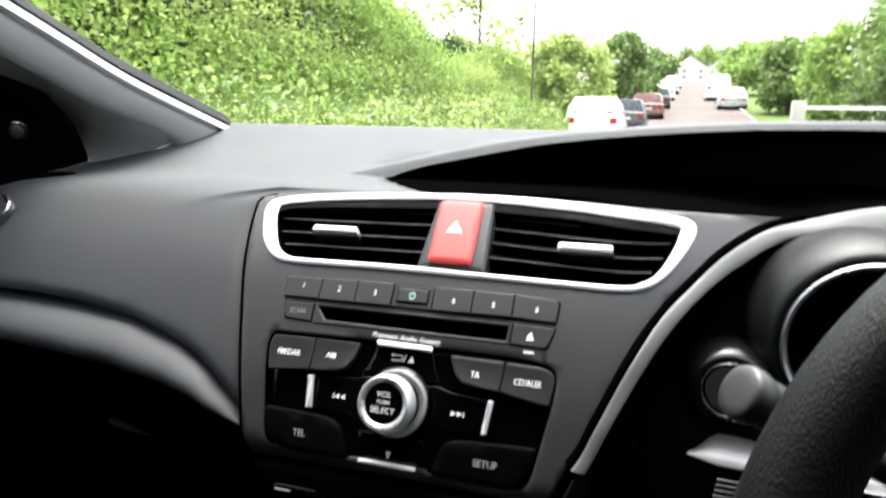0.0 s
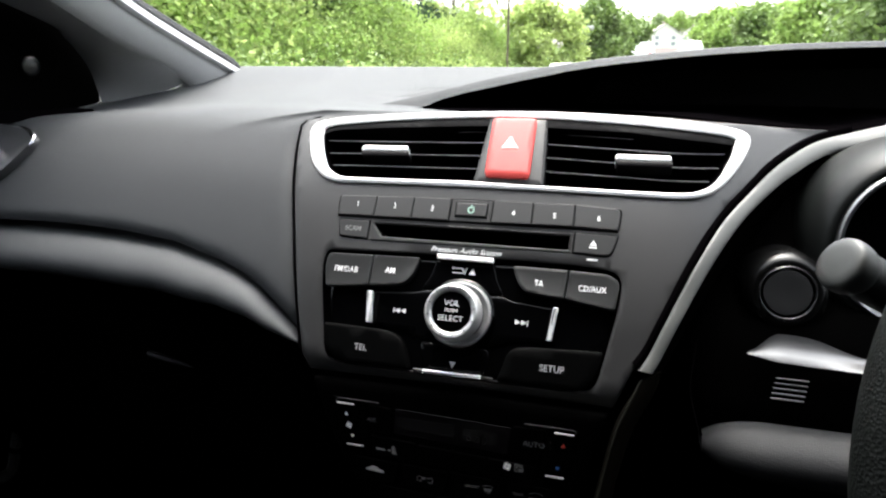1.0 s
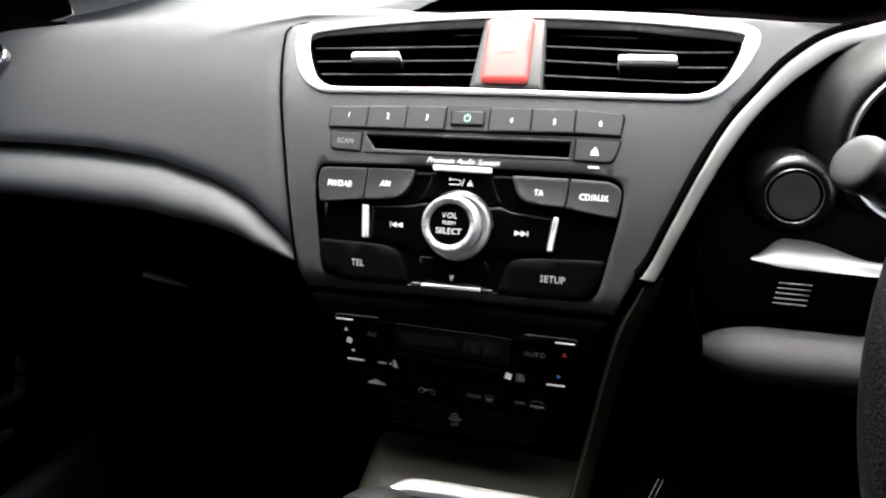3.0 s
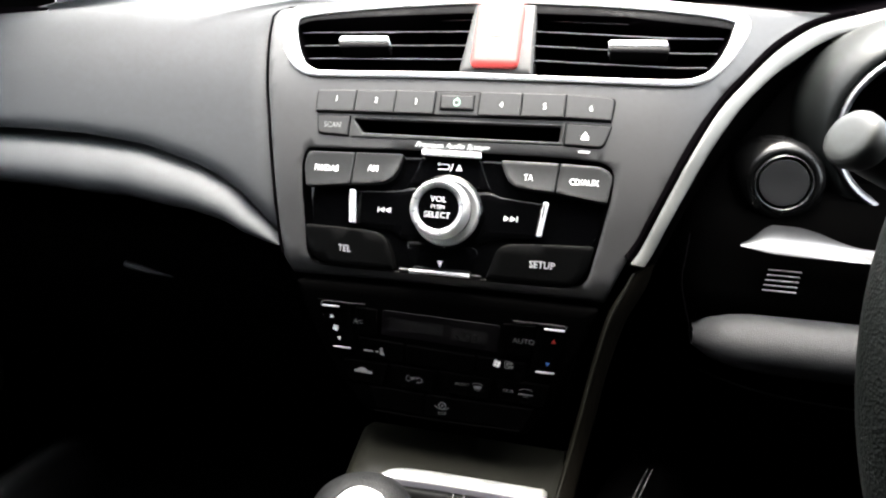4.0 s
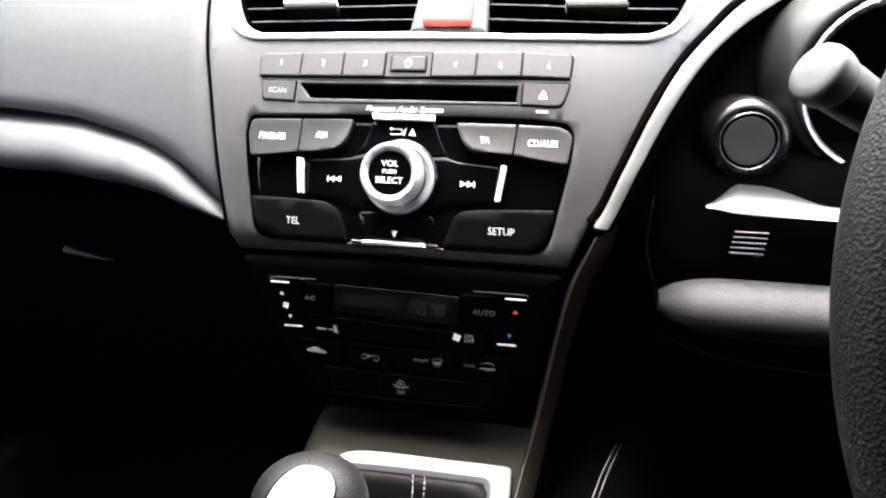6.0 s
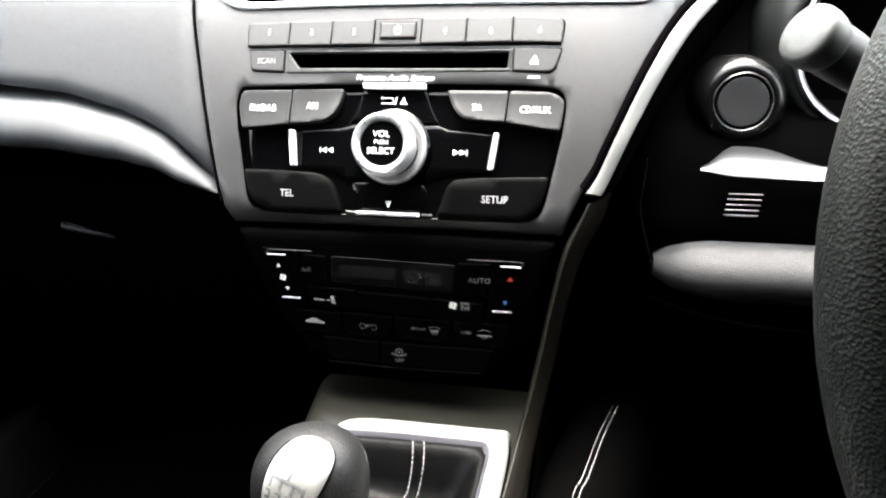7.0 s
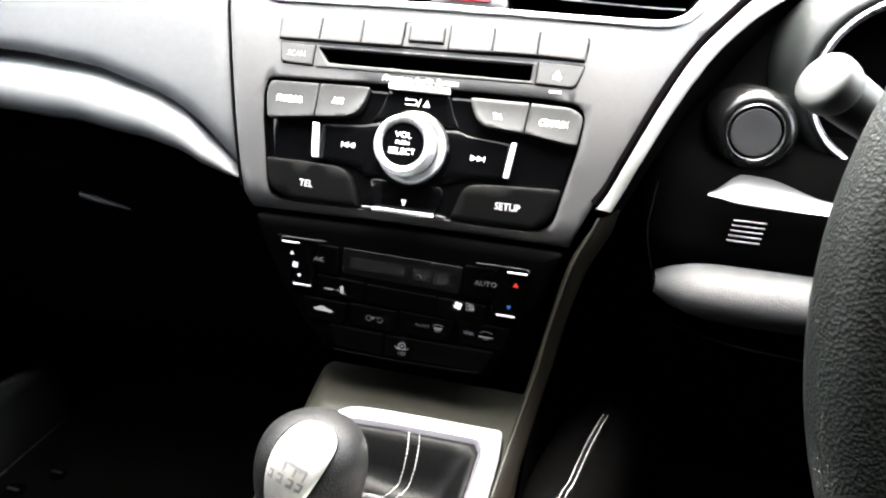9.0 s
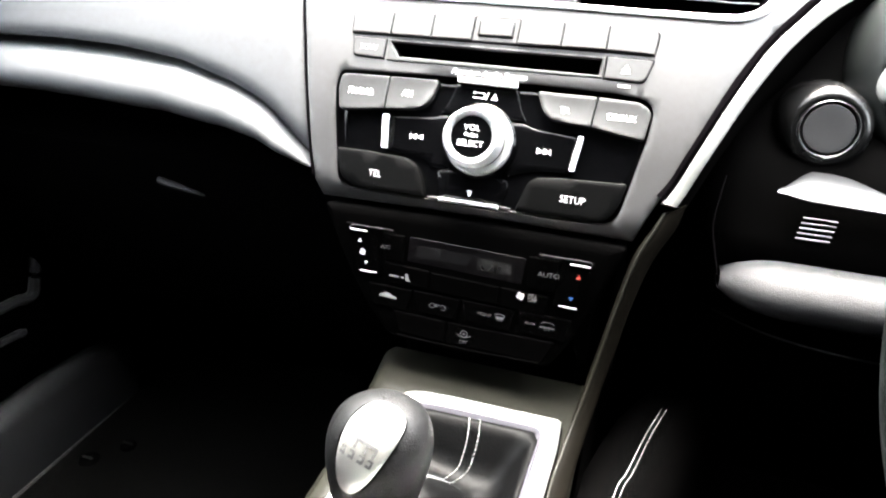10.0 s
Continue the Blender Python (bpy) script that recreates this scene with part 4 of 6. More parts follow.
    kn = part("volume_knob", lathe([(0.0205, 0.0112), (0.0207, 0.0125), (0.0206, 0.0150), (0.0198, 0.0176), (0.0182, 0.0188), (0.0162, 0.0188), (0.0148, 0.0180), (0.0143, 0.0170)], m, 64, caps=False), KNOB_SILVER, a, "satin silver rotary knob", 50)
    # the neck is black so that the gap between the rings reads as shadow
    part("knob_neck", lathe([(0.0206, 0.0114), (0.0186, 0.0100), (0.0184, 0.0046)], m, 48, caps=False), GLOSS, kn, "recessed neck, coloured dark for the shadow between the rings")
    part("knob_base", lathe([(0.0245, 0.0), (0.0246, 0.0036), (0.0238, 0.0050), (0.0226, 0.0052), (0.0212, 0.0046), (0.0186, 0.0040)], m, 64, caps=False), KNOB_SILVER, kn, "satin silver base ring", 50)
    for k in range(12):
        q = math.pi * 2 * k / 12 + 0.2
        part("knob_notch", box(-0.0003, 0.0003, 0.0, 0.0022, 0.0, 0.0006), DIAL_RING, kn).matrix_world = m @ Matrix.Rotation(q, 4, "Z") @ Matrix.Translation((0, 0.0158, 0.0184))
    part("knob_face", lathe([(0.0144, 0.0160), (0.0143, 0.0174), (0.0136, 0.0178), (0.0002, 0.0179)], m, 48), GLOSS, kn, "black knob face")
    part("knob_gap", lathe([(0.0262, 0.0005), (0.0262, 0.0034), (0.0250, 0.0040), (0.0244, 0.0034)], m, 56, caps=False), GLOSS, kn)

    def top(u, v, d):
        return m @ Vector((u, v, 0.0180 + d))
    for w, v, h, q in (("VOL", 0.0058, 0.0041, 1.05), ("PUSH", 0.0007, 0.0029, 1.0), ("SELECT", -0.0050, 0.0042, 0.98)):
        part("word", lettering(w, top, 0.0, v, h, 0.0002, q), PRINT, kn)
    return a


def climate_panel():
    c = thing("climate_control", "black climate control panel with small chrome marks", "climate control")
    body = rounded([(-0.1050, 0.8752), (0.0, 0.8770), (0.1060, 0.8762), (0.0985, 0.855), (0.0900, 0.830), (0.0790, 0.805), (0.0660, 0.783, 0.006), (0.0, 0.7815), (-0.0500, 0.783, 0.006), (-0.0700, 0.805), (-0.0850, 0.830), (-0.0960, 0.855)], 0.004)
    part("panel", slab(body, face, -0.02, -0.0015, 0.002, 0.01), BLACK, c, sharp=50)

    def key(name, pts, high=0.0, mat=BLACK, label="", low=-0.003):
        return part(name, slab(rounded(pts, 0.0012), face, low, high, 0.0007, 0.008), mat, c, label)
    d = part("display", slab(rounded([(-0.0400, 0.8420), (0.0415, 0.8395), (0.0430, 0.8585), (-0.0390, 0.8600)], 0.0012), face, -0.0016, -0.0013, 0.0001, 0.008), DISPLAY, c, "dark glossy climate display")
    bm = bmesh.new()
    for x0, x1, z0 in ((-0.034, 0.004, 0.8462), (0.010, 0.022, 0.8448), (0.024, 0.034, 0.8445)):
        poly([(x0, z0), (x1, z0), (x1, z0 + 0.0085), (x0, z0 + 0.0085)], face, -0.0011, bm)
    part("segment_mark", bm, SEGMENT, d)
    k = key("fan_key", [(-0.0870, 0.8635), (-0.0630, 0.8625), (-0.0590, 0.8285), (-0.0770, 0.8285)])
    bm = poly([(-0.0770, 0.8508), (-0.0740, 0.8508), (-0.0755, 0.8535)], face, 0.0002)
    poly([(-0.0718, 0.8372), (-0.0688, 0.8372), (-0.0703, 0.8345)], face, 0.0002, bm)
    for q in range(4):
        an = q * math.pi / 2 + 0.5
        poly(disc_outline(-0.0731 + 0.0014 * math.cos(an), 0.8437 + 0.0014 * math.sin(an), 0.0011, 8), face, 0.0002, bm)
    part("symbol", bm, PRINT, k)
    key("ac_key", [(-0.0585, 0.8605), (-0.0425, 0.8600), (-0.0425, 0.8400), (-0.0560, 0.8405)])
    part("word", lettering("A/C", face, -0.0558, 0.8502, 0.0032, 0.0004), DIM_PRINT, c)
    k = key("auto_key", [(0.0445, 0.8605), (0.0660, 0.8610), (0.0640, 0.8385), (0.0455, 0.8390)])
    part("word", lettering("AUTO", face, 0.0590, 0.8500, 0.0036, 0.0004, 1.05), DIM_PRINT, c)
    k = key("temperature_key", [(0.0672, 0.8630), (0.0872, 0.8632), (0.0820, 0.8285), (0.0640, 0.8285)])
    part("symbol", poly([(0.0765, 0.8510), (0.0801, 0.8510), (0.0783, 0.8540)], face, 0.0003), RED_PRINT, k)
    part("symbol", poly([(0.0737, 0.8375), (0.0769, 0.8375), (0.0753, 0.8348)], face, 0.0003), BLUE_PRINT, k)
    for x0, x1, z in ((-0.0829, -0.0700, 0.8592), (-0.0747, -0.0617, 0.8296), (0.0718, 0.0848, 0.8601), (0.0678, 0.0800, 0.8301)):
        part("chrome_mark", slab(rounded([(x0, z - 0.0006), (x1, z - 0.0006), (x1, z + 0.0006), (x0, z + 0.0006)], 0.0005), face, -0.001, 0.0012, 0.0004), MARK, c, "small bright bar")
    # highlights along the upper keys' top edges, drawn as thin paler tubes
    for line in ([(-0.0838, 0.8600), (-0.0826, 0.8617), (-0.0790, 0.8625), (-0.0513, 0.8629)], [(0.0516, 0.8632), (0.0800, 0.8634), (0.0845, 0.8630), (0.0860, 0.8614)]):
        part("key_edge", tube([face(x, z, 0.0003) for x, z in curve(line, 4)], 0.00038, 6), EDGE_LINE, c, "key edge highlight drawn as a thin pale line")
    k = key("mode_key", [(-0.0570, 0.8390), (-0.0235, 0.8375), (-0.0225, 0.8235), (-0.0535, 0.8240)])
    bm = poly([(-0.0520, 0.8291), (-0.0452, 0.8289), (-0.0452, 0.8301), (-0.0520, 0.8303)], face, 0.0003)
    poly(disc_outline(-0.0392, 0.8318, 0.0013, 10), face, 0.0003, bm)
    poly([(-0.0402, 0.8305), (-0.0378, 0.8305), (-0.0372, 0.8280), (-0.0360, 0.8272), (-0.0400, 0.8276)], face, 0.0003, bm)
    poly([(-0.0440, 0.8296), (-0.0412, 0.8288), (-0.0412, 0.8304)], face, 0.0003, bm)
    part("symbol", bm, PRINT_SOFT, k)
    key("blank_key", [(-0.0215, 0.8370), (0.0270, 0.8355), (0.0270, 0.8220), (-0.0210, 0.8235)])
    k = key("on_off_key", [(0.0280, 0.8355), (0.0610, 0.8345), (0.0600, 0.8205), (0.0280, 0.8215)])
    bm = bmesh.new()
    for q in range(4):
        an = q * math.pi / 2 + 0.5
        poly(disc_outline(0.0420 + 0.0016 * math.cos(an), 0.8322 + 0.0016 * math.sin(an), 0.0013, 8), face, 0.0003, bm)
    part("symbol", bm, PRINT, k)
    part("word", lettering("ON", face, 0.0496, 0.8335, 0.0026, 0.0003), PRINT_SOFT, k)
    part("word", lettering("OFF", face, 0.0502, 0.8305, 0.0026, 0.0003), PRINT_SOFT, k)
    for name, x0, x1 in (("recirculate_key", -0.0680, -0.0345), ("recirculate_key", -0.0335, 0.0010), ("demist_key", 0.0020, 0.0405), ("demist_key", 0.0415, 0.0780)):
        key(name, [(x0, 0.8215), (x1, 0.8208), (x1 - 0.003, 0.8045), (x0 + 0.004, 0.8055)])
    # marks on that row
    bm = poly([(-0.0590, 0.8128), (-0.0455, 0.8122), (-0.0462, 0.8140), (-0.0492, 0.8146), (-0.0512, 0.8162), (-0.0545, 0.8164), (-0.0566, 0.8150), (-0.0592, 0.8142)], face, 0.0003)
    part("economy_mark", bm, PRINT_SOFT, c, "white car-shaped mark")
    # a car's outline with a turning arrow
    bm = arc_bar(-0.0190, 0.8130, 0.0019, 0.0005, 0.5, 5.8, face, 0.0003)
    arc_bar(-0.0112, 0.8126, 0.0019, 0.0005, -2.6, 2.6, face, 0.0003, bm=bm)
    arc_bar(-0.0151, 0.8098, 0.0044, 0.0005, 0.85, 2.3, face, 0.0003, bm=bm)
    poly([(-0.0172, 0.8122), (-0.0142, 0.8132), (-0.0168, 0.8142)], face, 0.0003, bm)
    part("symbol", bm, DIM_PRINT, c)
    # screen heating marks: a curved front screen and a square rear one, with rising lines
    for w, u, x in (("FRONT", 0.0190, 0.0297), ("REAR", 0.0508, 0.0625)):
        part("word", lettering(w, face, u, 0.8138, 0.0022, 0.0003), DIM_PRINT, c)
        if w == "FRONT":
            bm = arc_bar(x, 0.8100, 0.0062, 0.0005, 0.95, 2.19, face, 0.0003)
            poly([(x - 0.0022, 0.8122), (x + 0.0022, 0.8122), (x + 0.0030, 0.8142), (x - 0.0030, 0.8142)], face, 0.0003, bm)
        else:
            bm = arc_bar(x, 0.8090, 0.0078, 0.0005, 0.95, 2.19, face, 0.0003)
            poly([(x - 0.0052, 0.8122), (x + 0.0052, 0.8122), (x + 0.0046, 0.8134), (x - 0.0046, 0.8134)], face, 0.0003, bm)
        for q in (-0.0014, 0.0, 0.0014):
            poly([(x + q - 0.0002, 0.8106), (x + q + 0.0002, 0.8106), (x + q + 0.0002, 0.8124), (x + q - 0.0002, 0.8124)], face, 0.0003, bm)
        part("symbol", bm, DIM_PRINT, c)
    key("lower_blank", [(-0.0480, 0.8035), (-0.0080, 0.8025), (-0.0085, 0.7868), (-0.0420, 0.7880)])
    k = key("airbag_lamp", [(-0.0070, 0.8025), (0.0690, 0.8030), (0.0620, 0.7872), (-0.0070, 0.7868)])
    bm = arc_bar(0.0058, 0.7965, 0.0024, 0.0007, 0, 6.2, face, 0.0003)
    poly(disc_outline(0.0058, 0.7965, 0.0009, 8), face, 0.0003, bm)
    arc_bar(0.0058, 0.8025, 0.0085, 0.0007, -2.25, -0.9, face, 0.0003, bm=bm)
    part("symbol", bm, DIM_PRINT, k)
    part("word", lettering("OFF", face, 0.0060, 0.7908, 0.0026, 0.0003), DIM_PRINT, k)
    rows = [[face(x, 0.7872 + dz - 0.0012 * (1 - (x / 0.06) ** 2), 0.0012 + dd) for dz, dd in ((0.0006, 0), (0, 0.0006), (-0.0012, 0.0), (-0.0012, -0.004))] for x in np.linspace(-0.0430, 0.0600, 14)]
    part("pocket_lip", loft(rows), BLACK, c, "thin black lip")
    return c


MARK = material("dim_silver_mark", (0.24, 0.24, 0.245), 0.4, vary=0.05)
EDGE_LINE = material("lit_key_edge", (0.020, 0.0195, 0.021), 0.4, vary=0.1)
SEGMENT = material("display_segments", (0.0045, 0.0042, 0.0045), 0.25, vary=0.1)
PRINT_SOFT = material("soft_white_print", (0.22, 0.22, 0.22), 0.5, vary=0.08)


def stack_body():
    """The dark carcass behind the stack, down to the tunnel."""
    s = thing("stack_body", "black plastic lower body of the centre stack", "dashboard trim")
    rows = []
    for z, x0, x1, y in ((0.885, -0.100, 0.110, 0.03), (0.865, -0.100, 0.103, 0.012), (0.83, -0.088, 0.094, 0.012), (0.80, -0.074, 0.088, 0.012), (0.775, -0.066, 0.088, 0.025), (0.755, -0.066, 0.09, 0.044), (0.70, -0.062, 0.09, 0.05)):
        rows.append([(x0, 0.35, z), (x0, y + 0.01, z), (x0 + 0.008, y, z), (x1 - 0.008, y, z), (x1, y + 0.01, z), (x1, 0.35, z)])
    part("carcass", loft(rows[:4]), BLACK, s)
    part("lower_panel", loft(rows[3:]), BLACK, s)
    return s


centre_fascia()
air_vent()
hazard_switch()
audio_unit()
climate_panel()
stack_body()


# ---- console and gear lever ----
TOP = 0.757


def flat(u, v, d=0.0):
    return Vector((u, v, TOP + d))


PLATE = rounded([(-0.036, -0.078, 0.006), (-0.0291, -0.0575, 0.006), (-0.0228, -0.0496, 0.006), (-0.0120, -0.0462, 0.006), (0.0068, -0.0450), (0.0826, -0.0440, 0.003), (0.0838, -0.066, 0.006), (0.082, -0.12), (0.080, -0.25, 0.02), (-0.030, -0.25, 0.02), (-0.036, -0.10)], 0.004)
WELL = rounded([(-0.0280, -0.0680, 0.006), (-0.0195, -0.0606, 0.006), (0.0104, -0.0587), (0.0702, -0.0580, 0.006), (0.0726, -0.066, 0.006), (0.0715, -0.096), (0.068, -0.215, 0.02), (-0.018, -0.215, 0.02), (-0.028, -0.10)], 0.006)


def console():
    c = thing("centre_console", "warm grey plastic centre console between the seats", "console")
    bm = slab(rounded([(-0.0625, 0.012, 0.012), (0.096, 0.012), (0.096, -0.10), (0.094, -0.55, 0.02), (-0.048, -0.55, 0.02), (-0.0510, -0.10), (-0.0560, -0.045)], 0.004), flat, -0.03, 0.0, 0.006, 0.02, [inset(WELL, -0.006)])
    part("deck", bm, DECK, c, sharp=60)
    rows = []
    for z, g in ((TOP - 0.012, 0.0), (0.70, 0.006), (0.55, 0.014), (0.26, 0.02)):
        rows.append([(-0.0485 - g, 0.40, z), (-0.0485 - g, -0.56, z), (-0.04, -0.585, z), (0.08, -0.585, z), (0.099 + g, -0.56, z), (0.099 + g, 0.40, z)])
    part("tunnel_side", loft(rows), BLACK, c)
    part("surround_gap", slab(inset(PLATE, -0.0011), flat, -0.001, 0.0012, 0.0003, 0.01, [inset(WELL, -0.002)]), LINER, c, "thin dark joint round the silver surround")
    s = part("gear_surround", slab(PLATE, flat, 0.0005, 0.0085, 0.003, 0.01, [WELL]), SILVER, c, "bright silver gear lever surround", 50)
    rows = [[flat(x, y, d) for x, y in inset(WELL, i)] for d, i in ((0.0075, 0.0), (0.0035, 0.0022), (-0.004, 0.003))]
    part("inner_lip", loft(rows, closed=True), SILVER_DARK, s)
    # the rail down the driver's side of the console
    left = curve([(0.124, 0.004, 0.899), (0.121, 0.0, 0.892), (0.112, -0.010, 0.872), (0.105, -0.020, 0.840), (0.100, -0.030, 0.812), (0.0955, -0.042, 0.790), (0.0905, -0.060, 0.772), (0.0870, -0.085, 0.764), (0.0850, -0.12, 0.762), (0.081, -0.30, 0.762)], 5)
    right = curve([(0.1325, 0.008, 0.905), (0.1290, 0.004, 0.890), (0.1185, -0.003, 0.868), (0.1105, -0.014, 0.838), (0.1055, -0.024, 0.808), (0.1010, -0.036, 0.786), (0.0965, -0.057, 0.766), (0.0935, -0.082, 0.757), (0.0920, -0.12, 0.755), (0.089, -0.30, 0.755)], 5)
    part("side_rail", ribbon(left, [(x + 0.0028, y, z) for x, y, z in right], 0.0016, 0.004), RAIL, c, "warm grey rail, coloured dark for shade")
    # the rail's edge highlight, laid on as a tube paler than the rail
    part("rail_edge", tube([(x - 0.0004, y - 0.0006, z + 0.0004) for x, y, z in left], 0.0009, 6), DECK, c, "rail edge, its highlight put in as a paler colour")
    return c


SILVER_DARK = material("violet_grey_lip", (0.20, 0.19, 0.22), 0.3, metal=0.6, vary=0.05)


def console_pad():
    """The stitched pad on the driver's side of the tunnel."""
    p = thing("knee_pad", "black leather console side pad with pale double stitching", "console")
    rows = []
    for y, x, z in ((0.10, 0.178, 0.722), (0.02, 0.150, 0.7405), (-0.015, 0.140, 0.7430), (-0.056, 0.130, 0.7430), (-0.08, 0.1235, 0.743), (-0.20, 0.105, 0.742), (-0.45, 0.103, 0.74)):
        rows.append([(x - 0.030, y, z - 0.016), (x - 0.018, y, z - 0.004), (x, y, z), (x + 0.012, y, z - 0.003), (x + 0.026, y, z - 0.02), (x + 0.034, y, z - 0.08), (x + 0.034, y, 0.30)])
    rows = [[Vector(q) for q in row] for row in rows]
    part("pad", loft(rows), BLACK, p, sharp=70)
    for off in (-0.0017, 0.0017):
        path = curve([(0.150 + off, 0.02, 0.7412), (0.140 + off, -0.015, 0.7437), (0.130 + off, -0.056, 0.7437), (0.1235 + off, -0.08, 0.7437), (0.105 + off, -0.20, 0.7427)], 8)
        stitches(path, p, 0.0040, 0.00022)


def stitches(path, parent, pitch, r):
    """A seam of separate slanting stitches along a path, as one row of thread."""
    P = [Vector(q) for q in path]
    bm, run, want = bmesh.new(), 0.0, 0.0
    for a, b in zip(P, P[1:]):
        step = (b - a).length
        while want < run + step:
            t = (want - run) / step
            q, d = a.lerp(b, t), (b - a).normalized()
            tube([q - d * pitch * 0.36 + Vector((0, 0, -r * 0.5)), q + Vector((0, 0, r * 0.4)), q + d * pitch * 0.36 + Vector((0, 0, -r * 0.5))], [r * 0.7, r, r * 0.7], 6, bm=bm)
            want += pitch
        run += step
    return part("stitching", bm, THREAD, parent, "pale thread stitching")


KNOB = Vector((-0.0035, -0.150, 0.7985))
LEAN_AXIS = Vector((0.03, 0.20, 1.0)).normalized()


def gear_lever():
    g = thing("gear_lever", "black leather gear lever with silver badge", "gear lever")
    # gaiter: from the well's edge up to the collar
    ring = inset(WELL, 0.0015)
    angles = [math.atan2(y + 0.13, x - 0.02) for x, y in ring]
    order = sorted(range(len(ring)), key=lambda i: angles[i])
    ang, rx, ry = [angles[i] for i in order], [ring[i][0] for i in order], [ring[i][1] for i in order]
    neck = KNOB - LEAN_AXIS * 0.040

    def gaiter(a, t, lift=0.0):
        x, y = float(np.interp(a, ang, rx, period=2 * math.pi)), float(np.interp(a, ang, ry, period=2 * math.pi))
        end = Vector((neck.x + 0.017 * math.cos(a), neck.y + 0.017 * math.sin(a), neck.z))
        sink = float(np.interp(t, [0, 0.05, 0.14, 0.26, 0.42, 0.60, 0.80, 0.93, 1.0], [0.0045, 0.006, -0.003, -0.019, -0.023, -0.013, 0.0, 0.0, 0.004]))
        fold = 0.0022 * math.sin(3 * a + 5 * t) * math.sin(math.pi * t)
        return Vector((x, y, TOP)).lerp(end, t) + Vector((fold, fold, sink + fold + lift))
    steps = [0, 0.03, 0.06, 0.10, 0.15, 0.2, 0.26, 0.33, 0.42, 0.5, 0.6, 0.7, 0.8, 0.87, 0.93, 1.0]
    boot = part("gaiter", loft([[gaiter(2 * math.pi * k / 64, t) for k in range(64)] for t in steps], closed=True), LEATHER, g, "creased black leather gaiter", 70)
    for off in (-0.045, 0.045):
        path = [gaiter(1.485 + off * (1 + 0.8 * t) - 0.17 * math.sin(math.pi * min(t / 0.62, 1.0)) + 0.22 * t * t, t, 0.0008) for t in np.linspace(0.015, 0.92, 60)]
        stitches(path, boot, 0.0030, 0.00024)
    # knob: an egg, taller than wide, leaning back
    z = LEAN_AXIS
    x = Vector((1, 0, 0))
    y = z.cross(x).normalized()
    m = Matrix((x, y, z)).transposed().to_4x4()
    m.translation = KNOB
    prof = [(0.0165, -0.046), (0.0185, -0.042), (0.0200, -0.036), (0.0225, -0.026), (0.0255, -0.014), (0.0278, -0.002), (0.0285, 0.008), (0.0275, 0.017), (0.0245, 0.0245), (0.0195, 0.0300), (0.0120, 0.0338), (0.004, 0.0352), (0.0004, 0.0353)]
    smooth = curve(prof, 4)
    knob = part("knob", lathe(smooth, m, 48), KNOB_SKIN, g, "rounded black leather-grain knob", 70)

    # the badge faces the driver and wraps over the knob's shoulder
    facing = m.to_3x3().inverted() @ Vector((0.03, -0.69, 0.723)).normalized()
    across = facing.cross(Vector((0, 0, 1))).normalized() * -1
    upward = across.cross(facing).normalized() * -1
    if upward.z < 0:
        upward = -upward
    if across.x < 0:
        across = -across
    # the badge is turned a little on the knob
    c, s = math.cos(radians(17)), math.sin(radians(17))
    across, upward = across * c - upward * s, upward * c + across * s

    def surface(u, v, lift=0.0):
        """The knob's skin in a direction u, v from the badge's middle."""
        d = (facing + across * u + upward * v).normalized()
        lo, hi = 0.01, 0.06
        for _ in range(26):
            mid = (lo + hi) / 2
            p = d * mid
            r = float(np.interp(p.z, [q[1] for q in smooth], [q[0] for q in smooth], right=0.0))
            lo, hi = (mid, hi) if math.hypot(p.x, p.y) < r else (lo, mid)
        return m @ (d * (lo + lift))
    rows = []
    for v in np.sin(np.linspace(-math.pi / 2, math.pi / 2, 30)):
        half = 0.50 * max(1 - abs(v) ** (5.5 if v > 0 else 3.0), 0.0) ** (1 / 2.6) * (1 - 0.12 * (1 - v))
        rows.append([surface(half * (k / 8 - 1) - 0.03, 1.08 * v - 0.04, 0.0011 if 0 < k < 16 else 0.0002) for k in range(17)])
    badge = part("badge", loft(rows), SILVER, knob, "polished silver shift-pattern badge", 70)
    rim = [r[-1] for r in rows] + [r[0] for r in rows[::-1]]
    part("badge_edge", tube(rim + [rim[0]], 0.0006, 6), BLACK, badge)

    def mark(u0, v0, u1, v1):
        """A short engraved bar that follows the badge's curve."""
        n = max(int(max(u1 - u0, v1 - v0) / 0.002), 1)
        wide = u1 - u0 > v1 - v0
        for k in range(n):
            a, b = k / n, (k + 1) / n
            q = (u0 + (u1 - u0) * a, v0, u0 + (u1 - u0) * b, v1) if wide else (u0, v0 + (v1 - v0) * a, u1, v0 + (v1 - v0) * b)
            poly([(q[0], q[1]), (q[2], q[1]), (q[2], q[3]), (q[0], q[3])], lambda u, v, d: surface(u / 0.032 - 0.05, v / 0.032 + 0.06, 0.0013 + d), 0.0, bm)
    bm = bmesh.new()
    mark(-0.0085, 0.0014, 0.0085, 0.0026)
    mark(-0.0008, 0.0026, 0.0004, 0.0068)
    for u in (-0.0085, -0.0030, 0.0025, 0.0073):
        mark(u, -0.0024, u + 0.0012, 0.0014)
        mark(u - 0.0010, -0.0078, u + 0.0022, -0.0062)
        mark(u + 0.0010, -0.0062, u + 0.0022, -0.0044)
        mark(u - 0.0010, -0.0044, u + 0.0022, -0.0034)
    part("shift_pattern", bm, DIM_PRINT, badge, "engraved grey shift pattern marks")
    part("collar", lathe([(0.0150, -0.052), (0.0172, -0.050), (0.0172, -0.045), (0.0155, -0.043)], m, 32, caps=False), SILVER, g, "silver collar")


